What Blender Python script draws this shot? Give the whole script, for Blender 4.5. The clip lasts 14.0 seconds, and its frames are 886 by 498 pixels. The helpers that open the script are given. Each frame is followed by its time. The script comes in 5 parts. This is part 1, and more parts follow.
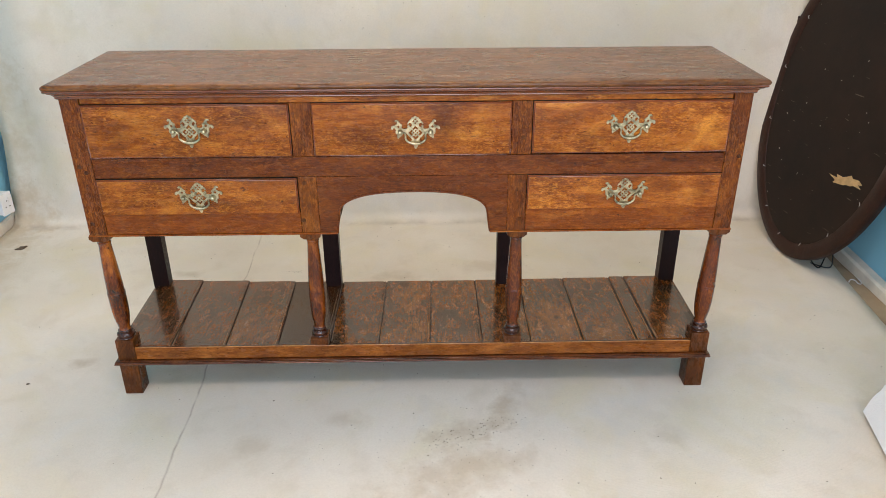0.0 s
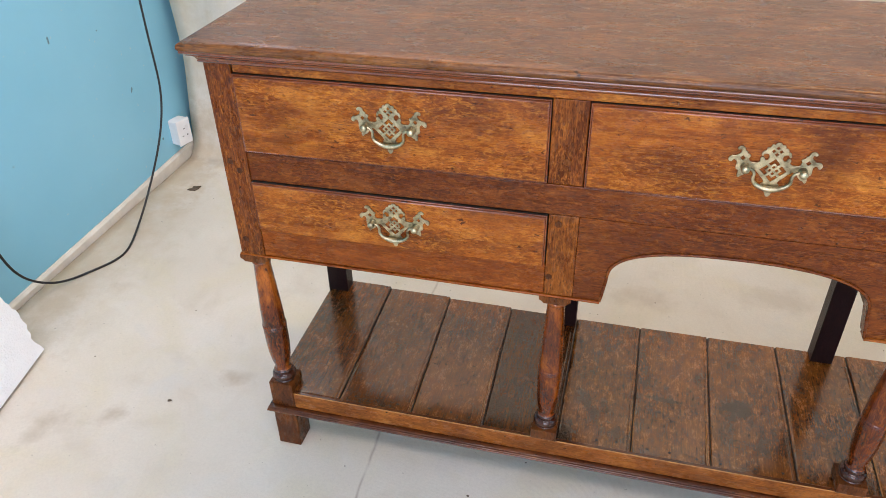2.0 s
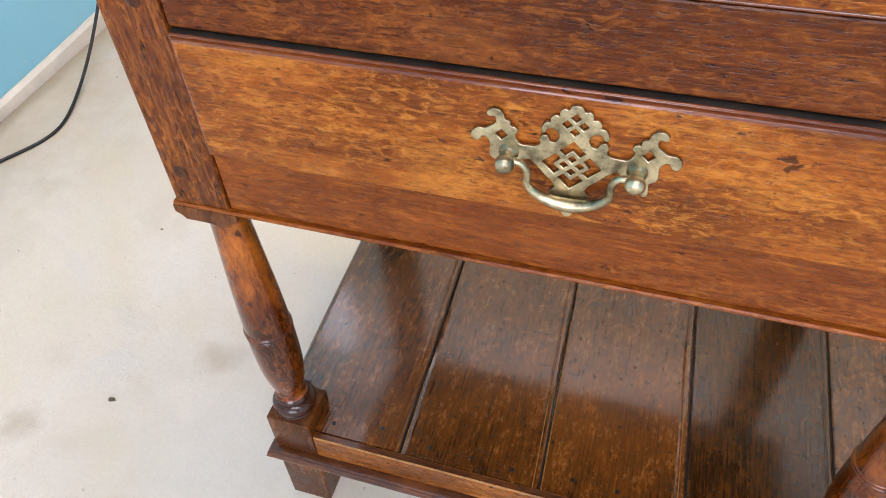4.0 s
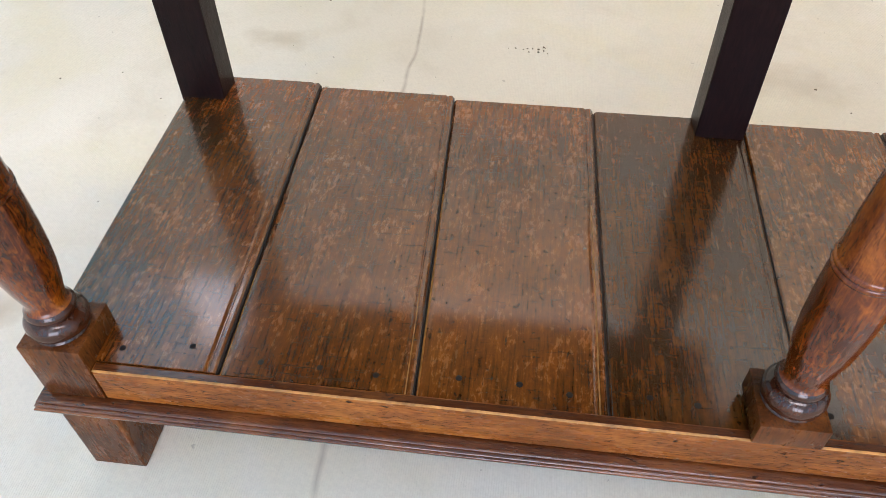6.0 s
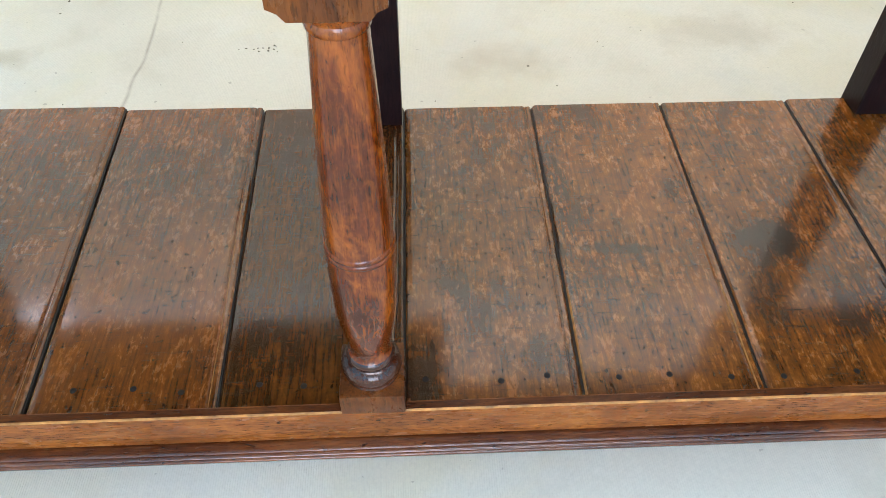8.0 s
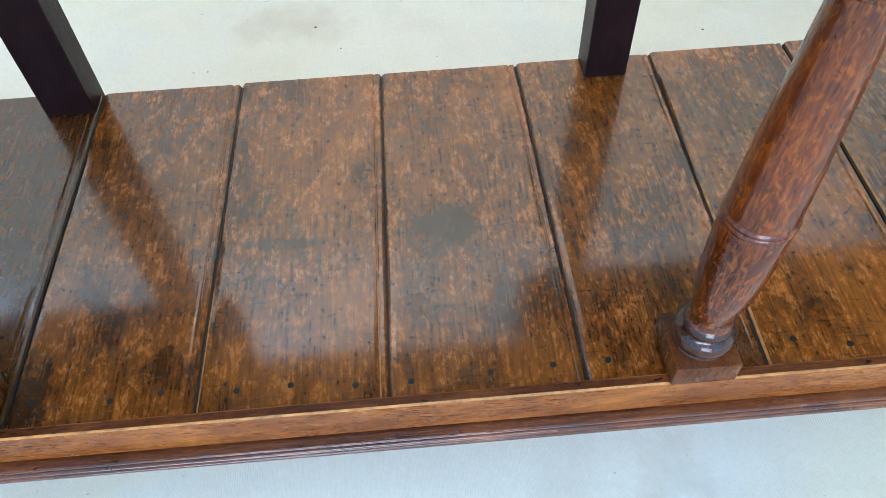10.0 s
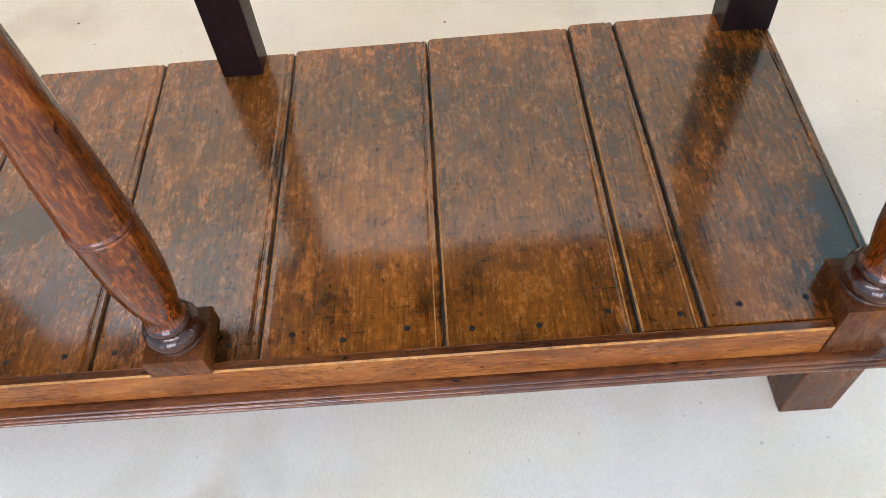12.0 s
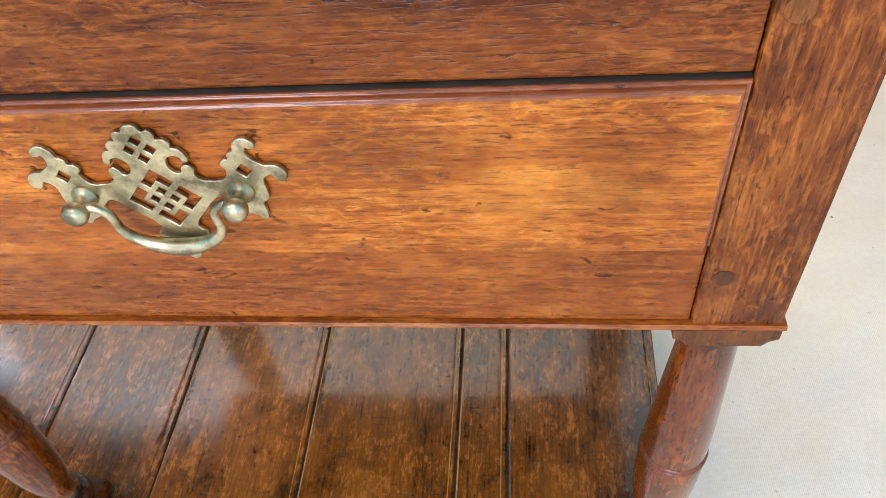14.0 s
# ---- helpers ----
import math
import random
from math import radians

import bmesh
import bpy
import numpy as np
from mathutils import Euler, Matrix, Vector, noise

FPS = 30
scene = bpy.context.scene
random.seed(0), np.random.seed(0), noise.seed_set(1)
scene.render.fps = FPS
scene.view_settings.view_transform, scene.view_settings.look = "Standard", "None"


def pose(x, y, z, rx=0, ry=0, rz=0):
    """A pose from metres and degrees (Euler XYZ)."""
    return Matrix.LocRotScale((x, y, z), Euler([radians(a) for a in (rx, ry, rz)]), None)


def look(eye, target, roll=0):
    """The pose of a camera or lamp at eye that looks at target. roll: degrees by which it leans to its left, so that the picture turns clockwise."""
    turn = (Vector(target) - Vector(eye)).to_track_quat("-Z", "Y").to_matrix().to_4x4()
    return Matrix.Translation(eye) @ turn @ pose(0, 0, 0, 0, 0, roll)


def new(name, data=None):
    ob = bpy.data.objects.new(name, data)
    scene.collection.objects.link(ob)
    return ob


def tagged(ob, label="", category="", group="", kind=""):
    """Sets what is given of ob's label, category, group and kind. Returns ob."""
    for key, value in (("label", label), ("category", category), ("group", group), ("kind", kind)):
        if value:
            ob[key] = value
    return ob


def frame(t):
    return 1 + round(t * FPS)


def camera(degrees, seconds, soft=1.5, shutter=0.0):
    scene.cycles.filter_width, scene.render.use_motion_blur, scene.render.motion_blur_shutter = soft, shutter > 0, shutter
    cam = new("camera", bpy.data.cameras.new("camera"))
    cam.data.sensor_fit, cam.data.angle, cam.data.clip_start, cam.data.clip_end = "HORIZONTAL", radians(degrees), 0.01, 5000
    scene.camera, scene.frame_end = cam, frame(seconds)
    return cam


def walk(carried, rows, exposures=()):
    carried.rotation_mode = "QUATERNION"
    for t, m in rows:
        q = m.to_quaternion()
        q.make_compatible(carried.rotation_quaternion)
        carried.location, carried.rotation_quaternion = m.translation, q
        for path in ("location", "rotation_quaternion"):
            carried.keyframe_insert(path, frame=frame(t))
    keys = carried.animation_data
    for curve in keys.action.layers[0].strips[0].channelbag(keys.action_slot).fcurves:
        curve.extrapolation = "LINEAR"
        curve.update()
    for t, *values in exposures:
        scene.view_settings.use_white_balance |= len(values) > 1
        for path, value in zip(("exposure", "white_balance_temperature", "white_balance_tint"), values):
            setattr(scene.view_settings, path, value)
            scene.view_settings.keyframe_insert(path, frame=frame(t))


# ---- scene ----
cam = camera(61.4, 14.0, soft=0.45)
PATH = [
    (0, (0.05, -1.65, 1.228), (0.078, 0.147, 0.351), -0.3),
    (0.5, (-0.015, -1.504, 1.223), (0.058, 0.258, 0.279), 0.6),
    (1, (-0.041, -1.328, 1.197), (0.009, 0.403, 0.195), 1.2),
    (1.5, (-0.054, -1.099, 1.189), (-0.292, 0.59, 0.145), -0.7),
    (2, (-0.171, -0.923, 1.178), (-0.609, 0.675, 0.057), -1.4),
    (2.5, (-0.288, -0.752, 1.157), (-0.784, 0.723, -0.099), -1.7),
    (3, (-0.372, -0.517, 1.077), (-0.9, 0.815, -0.319), -3.9),
    (5.5, (-0.493, -0.264, 0.594), (-0.739, 1.059, -0.886), -1.0),
    (6, (-0.436, -0.268, 0.594), (-0.625, 1.091, -0.861), -0.9),
    (6.5, (-0.393, -0.275, 0.597), (-0.521, 1.101, -0.85), -0.8),
    (7, (-0.345, -0.279, 0.604), (-0.414, 1.102, -0.841), -0.8),
    (7.5, (-0.285, -0.283, 0.61), (-0.289, 1.09, -0.844), -0.5),
    (8, (-0.213, -0.272, 0.613), (-0.148, 1.077, -0.862), 0.4),
    (10.5, (0.145, -0.224, 0.613), (0.182, 0.974, -0.988), -3.3),
    (11, (0.226, -0.23, 0.614), (0.236, 0.954, -0.998), -4.1),
    (11.5, (0.334, -0.239, 0.62), (0.319, 0.932, -1.002), -4.9),
    (12, (0.467, -0.254, 0.627), (0.412, 0.924, -0.989), -6.4),
    (12.5, (0.541, -0.266, 0.619), (0.46, 0.924, -0.986), -7.1),
    (13, (0.617, -0.276, 0.608), (0.504, 0.941, -0.975), -7.6),
    (13.5, (0.648, -0.245, 0.686), (0.479, 1.044, -0.834), -8.3),
    (14, (0.659, -0.221, 0.774), (0.423, 1.099, -0.71), -7.8),
]
walk(cam, [(t, look(eye, target, roll)) for t, eye, target, roll in PATH],
     [(0.0, -0.13, 6950, 27), (0.5, -0.03, 6900, 27), (1.0, 0.06, 6950, 28), (1.5, 0.06, 6800, 27), (2.0, 0.0, 6700, 31), (3.0, 0.08, 6850, 36), (5.5, 0.34, 6400, 25), (6.5, 0.44, 6500, 30), (7.0, 0.5, 6500, 31), (7.5, 0.56, 6300, 26), (8.0, 0.58, 6000, 18),
      (10.5, 0.68, 5300, 14), (11.0, 0.62, 5950, 25), (11.5, 0.62, 6300, 28), (12.5, 0.48, 6450, 26), (13.0, 0.42, 6350, 22), (13.5, 0.4, 6300, 20), (14.0, 0.55, 6400, 25)])

# ---------------------------------------------------------------- light
world = bpy.data.worlds.new("sky")
scene.world = world
world.use_nodes = True
wn = world.node_tree
sky = wn.nodes.new("ShaderNodeTexSky")
sky.sky_type = 'NISHITA'
sky.sun_disc = False
sky.sun_elevation = radians(35)
sky.sun_rotation = radians(200)
wn.links.new(sky.outputs[0], wn.nodes["Background"].inputs[0])
wn.nodes["Background"].inputs[1].default_value = 0.10


def area(name, m, sx, sy, watts, colour):
    d = bpy.data.lights.new(name, 'AREA')
    d.shape, d.size, d.size_y, d.energy, d.color = 'RECTANGLE', sx, sy, watts, colour
    ob = new(name, d)
    ob.matrix_world = m
    return ob


area("doorway_daylight", look((0.0, -4.15, 1.35), (0.0, 0.0, 0.75)), 2.3, 2.1, 98, (0.83, 0.925, 1.0))
area("strip_light", look((0.0, 0.50, 2.46), (0.0, 0.50, 0.0)), 1.8, 0.5, 22, (1.0, 0.85, 0.54))
area("strip_light", look((0.0, -1.3, 2.46), (0.0, -1.3, 0.0)), 1.8, 0.5, 26, (1.0, 0.96, 0.92))
area("strip_light", look((-0.85, 1.10, 2.46), (-0.85, 1.10, 0.0)), 1.1, 0.24, 6.5, (0.95, 0.97, 1.0))
area("window_daylight", look((-1.525, 1.36, 1.84), (-1.525, 0.0, 1.70)), 0.16, 0.46, 1.0, (0.86, 0.95, 1.0))


# ---------------------------------------------------------------- material helpers
class Nodes:
    """Short hand for a node material."""

    def __init__(self, name):
        self.mat = bpy.data.materials.new(name)
        self.mat.use_nodes = True
        self.t = self.mat.node_tree
        self.bsdf = self.t.nodes["Principled BSDF"]

    def add(self, kind, **values):
        n = self.t.nodes.new(kind)
        for k, v in values.items():
            if k == "operation":
                n.operation = v
            elif k == "blend_type":
                n.blend_type = v
            elif k == "data_type":
                n.data_type = v
            elif k == "feature":
                n.feature = v
        return n

    def link(self, a, b):
        self.t.links.new(a, b)

    def coords(self, scale=(1, 1, 1), spread=7.0, turn=(0, 0, 0)):
        tc = self.add("ShaderNodeTexCoord")
        info = self.add("ShaderNodeObjectInfo")
        mul = self.add("ShaderNodeVectorMath", operation='MULTIPLY')
        comb = self.add("ShaderNodeCombineXYZ")
        for i in range(3):
            self.link(info.outputs["Random"], comb.inputs[i])
        self.link(comb.outputs[0], mul.inputs[0])
        mul.inputs[1].default_value = (spread, spread * 1.7, spread * 0.6)
        plus = self.add("ShaderNodeVectorMath", operation='ADD')
        self.link(tc.outputs["Object"], plus.inputs[0])
        self.link(mul.outputs[0], plus.inputs[1])
        mp = self.add("ShaderNodeMapping")
        self.link(plus.outputs[0], mp.inputs[0])
        mp.inputs["Scale"].default_value = scale
        mp.inputs["Rotation"].default_value = turn
        return mp.outputs[0]

    def noise(self, vec, scale, detail=4.0, rough=0.55, distort=0.0):
        n = self.add("ShaderNodeTexNoise")
        self.link(vec, n.inputs["Vector"])
        n.inputs["Scale"].default_value = scale
        n.inputs["Detail"].default_value = detail
        n.inputs["Roughness"].default_value = rough
        n.inputs["Distortion"].default_value = distort
        return n.outputs["Fac"]

    def ramp(self, fac, stops):
        r = self.add("ShaderNodeValToRGB")
        self.link(fac, r.inputs[0])
        el = r.color_ramp.elements
        while len(el) < len(stops):
            el.new(0.5)
        for e, (p, c) in zip(el, stops):
            e.position = p
            e.color = (c, c, c, 1) if isinstance(c, (int, float)) else (*c, 1)
        return r.outputs[0]

    def math(self, op, a, b=None):
        n = self.add("ShaderNodeMath", operation=op)
        for i, v in enumerate((a, b)):
            if v is None:
                continue
            if isinstance(v, (int, float)):
                n.inputs[i].default_value = v
            else:
                self.link(v, n.inputs[i])
        return n.outputs[0]

    def mix(self, fac, a, b, blend='MIX'):
        n = self.add("ShaderNodeMix", data_type='RGBA', blend_type=blend)
        for i, v in ((0, fac), (6, a), (7, b)):
            if isinstance(v, (int, float)):
                n.inputs[i].default_value = v
            elif isinstance(v, tuple):
                n.inputs[i].default_value = (*v, 1)
            else:
                self.link(v, n.inputs[i])
        return n.outputs[2]

    def finish(self, colour=None, rough=0.5, metal=0.0, bump=None, strength=0.2, distance=0.001, coat=0.0, coat_rough=0.2):
        b = self.bsdf
        if colour is not None:
            if isinstance(colour, tuple):
                b.inputs["Base Color"].default_value = (*colour, 1)
            else:
                self.link(colour, b.inputs["Base Color"])
        if isinstance(rough, (int, float)):
            b.inputs["Roughness"].default_value = rough
        else:
            self.link(rough, b.inputs["Roughness"])
        b.inputs["Metallic"].default_value = metal
        b.inputs["Coat Weight"].default_value = coat
        b.inputs["Coat Roughness"].default_value = coat_rough
        if bump is not None:
            n = self.add("ShaderNodeBump")
            n.inputs["Strength"].default_value = strength
            n.inputs["Distance"].default_value = distance
            self.link(bump, n.inputs["Height"])
            self.link(n.outputs[0], b.inputs["Normal"])
        return self.mat


def wood(name, dark, mid, light, axis=0, fleck=0.5, blotch=0.5, streak=0.6, knocks=0.5, rough=(0.22, 0.36), bump=0.25, coat=0.0, grey=0.35, spec=0.4, tone=0.2):
    """Old polished timber with the grain along one axis: 0 x, 1 y, 2 z. Frequencies are per metre."""
    k = Nodes(name)

    def along(a, b):
        s = [b, b, b]
        s[axis] = a
        return tuple(s)

    black = tuple(c * 0.3 for c in dark)
    stain = tuple(0.55 * d + 0.45 * sum(dark) / 3 for d in dark)
    # growth bands
    fine = k.noise(k.coords(along(70.0, 620.0)), 1.0, 3.0, 0.6)
    hair = k.noise(k.coords(along(26.0, 240.0)), 1.0, 3.0, 0.6)
    band = k.math('ADD', k.math('MULTIPLY', k.noise(k.coords(along(2.2, 26.0)), 1.0, 4.0, 0.55, 1.2), 0.7), k.math('MULTIPLY', hair, 0.3))
    base = k.mix(k.ramp(band, [(0.34, 0.0), (0.64, 1.0)]), dark, mid)
    # worn pale patches torn along the grain, and grey-brown stains
    worn = k.math('ADD', k.math('MULTIPLY', k.noise(k.coords(along(13.0, 22.0)), 1.0, 7.0, 0.66, 0.5), 0.80), k.math('ADD', k.math('MULTIPLY', fine, 0.09), k.math('MULTIPLY', hair, 0.11)))
    base = k.mix(k.math('MULTIPLY', k.ramp(worn, [(0.42, 0.0), (0.68, 1.0)]), blotch), base, light)
    smoke = k.math('ADD', k.math('MULTIPLY', k.noise(k.coords(along(8.0, 12.0)), 1.0, 7.0, 0.66, 0.5), 0.88), k.math('MULTIPLY', hair, 0.12))
    base = k.mix(k.math('MULTIPLY', k.ramp(smoke, [(0.34, 1.0), (0.58, 0.0)]), grey), base, stain)
    # streaks of the grain
    base = k.mix(k.math('MULTIPLY', k.ramp(fine, [(0.50, 0.0), (0.66, 1.0)]), streak), base, light)
    base = k.mix(k.math('MULTIPLY', k.ramp(fine, [(0.34, 1.0), (0.48, 0.0)]), streak), base, dark)
    # each piece a little lighter or darker than the next
    info = k.add("ShaderNodeObjectInfo")
    lift = k.math('ADD', k.math('MULTIPLY', info.outputs["Random"], tone * 2), 1.0 - tone)
    gain = k.add("ShaderNodeVectorMath", operation='SCALE')
    k.link(base, gain.inputs[0])
    k.link(lift, gain.inputs["Scale"])
    base = gain.outputs[0]
    # ray figure
    worm = k.noise(k.coords(along(30.0, 75.0)), 1.0, 3.0, 0.5, 2.6)
    lines = k.ramp(k.math('ABSOLUTE', k.math('SUBTRACT', worm, 0.5)), [(0.0, 1.0), (0.065, 0.0)])
    where = k.ramp(k.noise(k.coords(along(9.0, 14.0)), 1.0, 2.0), [(0.36, 0.0), (0.56, 1.0)])
    base = k.mix(k.math('MULTIPLY', k.math('MULTIPLY', lines, where), fleck), base, light)
    shade = k.ramp(worm, [(0.56, 0.0), (0.72, 1.0)])
    base = k.mix(k.math('MULTIPLY', k.math('MULTIPLY', shade, where), fleck * 0.8), base, dark)
    # pores, cracks and dents
    pore = k.ramp(k.noise(k.coords(along(95.0, 900.0)), 1.0, 2.0, 0.5), [(0.60, 0.0), (0.68, 1.0)])
    base = k.mix(k.math('MULTIPLY', pore, 0.42), base, black)
    knock = k.ramp(k.noise(k.coords(along(75.0, 190.0)), 1.0, 4.0, 0.65, 0.8), [(0.64, 0.0), (0.70, 1.0)])
    base = k.mix(k.math('MULTIPLY', knock, knocks), base, black)
    r = k.ramp(k.noise(k.coords(along(14.0, 30.0)), 1.0, 5.0, 0.65), [(0.3, rough[0]), (0.7, rough[1])])
    height = k.math('SUBTRACT', k.math('MULTIPLY', fine, 0.35), k.math('ADD', k.math('MULTIPLY', pore, 0.35), k.math('MULTIPLY', knock, 0.9)))
    height = k.math('ADD', height, k.math('MULTIPLY', k.noise(k.coords(along(16.0, 34.0)), 1.0, 3.0), 2.6))
    height = k.math('ADD', height, k.math('MULTIPLY', k.noise(k.coords(along(60.0, 110.0)), 1.0, 4.0, 0.6), 0.8))
    k.bsdf.inputs["Specular IOR Level"].default_value = spec
    return k.finish(base, r, 0.0, height, bump, 0.0014, coat, rough[0] * 0.8)


def figured_oak(name, dark, mid, light, axis=0, ray=0.6, cloud=0.45, pores=0.6, nicks=0.8, fine=0.35, rough=(0.2, 0.34), bump=0.3, coat=0.0, spec=0.25, tone=0.1, smudges=()):
    """Old quartered oak: growth bands, short broken ray flecks, open pores and small dark knocks, the grain along one axis."""
    k = Nodes(name)

    def along(a, b):
        v = [b, b, b]
        v[axis] = a
        return tuple(v)

    black = tuple(c * 0.22 for c in dark)
    fibre = k.noise(k.coords(along(34.0, 560.0)), 1.0, 3.0, 0.65)
    growth = k.noise(k.coords(along(1.9, 44.0)), 1.0, 5.0, 0.62, 0.8)
    band = k.math('ADD', k.math('MULTIPLY', growth, 0.72), k.math('MULTIPLY', fibre, 0.28))
    base = k.mix(k.ramp(band, [(0.34, 0.40), (0.62, 1.0)]), dark, mid)
    # cloudy wear, browner and paler
    murk = k.noise(k.coords(along(7.0, 15.0), 5.0), 1.0, 6.0, 0.68, 0.5)
    base = k.mix(k.math('MULTIPLY', k.ramp(murk, [(0.36, 1.0), (0.52, 0.0)]), cloud), base, dark)
    base = k.mix(k.math('MULTIPLY', k.ramp(murk, [(0.52, 0.0), (0.70, 1.0)]), cloud * 0.8), base, light)
    # ray flecks: broken dashes, light beside dark, thick in some places and thin in others
    fleck = k.noise(k.coords(along(80.0, 190.0), 3.0), 1.0, 5.0, 0.68, 1.2)
    where = k.ramp(k.noise(k.coords(along(6.0, 11.0), 9.0), 1.0, 3.0, 0.6), [(0.34, 0.25), (0.56, 1.0)])
    base = k.mix(k.math('MULTIPLY', k.math('MULTIPLY', k.ramp(fleck, [(0.50, 0.0), (0.66, 1.0)]), where), ray), base, light)
    base = k.mix(k.math('MULTIPLY', k.math('MULTIPLY', k.ramp(fleck, [(0.34, 1.0), (0.50, 0.0)]), where), ray), base, dark)
    # fibres
    base = k.mix(k.math('MULTIPLY', k.ramp(fibre, [(0.52, 0.0), (0.68, 1.0)]), fine), base, light)
    base = k.mix(k.math('MULTIPLY', k.ramp(fibre, [(0.32, 1.0), (0.46, 0.0)]), fine), base, dark)
    info = k.add("ShaderNodeObjectInfo")
    gain = k.add("ShaderNodeVectorMath", operation='SCALE')
    k.link(base, gain.inputs[0])
    k.link(k.math('ADD', k.math('MULTIPLY', info.outputs["Random"], tone * 2), 1.0 - tone), gain.inputs["Scale"])
    base = gain.outputs[0]
    for cx, cz, rx, rz, strength in smudges:
        tc = k.add("ShaderNodeTexCoord")
        mp = k.add("ShaderNodeMapping")
        mp.vector_type = 'TEXTURE'
        k.link(tc.outputs["Object"], mp.inputs[0])
        mp.inputs["Location"].default_value = (cx, 0, cz)
        mp.inputs["Scale"].default_value = (rx, 1.0, rz)
        ln = k.add("ShaderNodeVectorMath", operation='LENGTH')
        k.link(mp.outputs[0], ln.inputs[0])
        d = k.math('ADD', ln.outputs["Value"], k.math('MULTIPLY', k.math('SUBTRACT', k.noise(tc.outputs["Object"], 30.0, 6.0, 0.7), 0.5), 2.0))
        base = k.mix(k.math('MULTIPLY', k.ramp(d, [(0.2, 1.0), (1.1, 0.0)]), strength), base, tuple(0.7 * v for v in dark))
    pore = k.ramp(k.noise(k.coords(along(115.0, 820.0)), 1.0, 2.0, 0.5), [(0.57, 0.0), (0.66, 1.0)])
    base = k.mix(k.math('MULTIPLY', pore, pores), base, black)
    knock = k.ramp(k.noise(k.coords(along(70.0, 130.0)), 1.0, 3.0, 0.6, 0.4), [(0.655, 0.0), (0.715, 1.0)])
    base = k.mix(k.math('MULTIPLY', knock, nicks), base, black)
    r = k.ramp(k.noise(k.coords(along(18.0, 42.0)), 1.0, 6.0, 0.7), [(0.3, rough[0]), (0.7, rough[1])])
    height = k.math('SUBTRACT', k.math('MULTIPLY', fibre, 0.4), k.math('ADD', k.math('MULTIPLY', pore, 0.5), k.math('MULTIPLY', knock, 0.9)))
    height = k.math('ADD', height, k.math('MULTIPLY', k.noise(k.coords(along(14.0, 30.0)), 1.0, 4.0), 2.4))
    k.bsdf.inputs["Specular IOR Level"].default_value = spec
    k.bsdf.inputs["Coat IOR"].default_value = 1.55
    return k.finish(base, r, 0.0, height, bump, 0.0013, coat, rough[0] * 0.7)


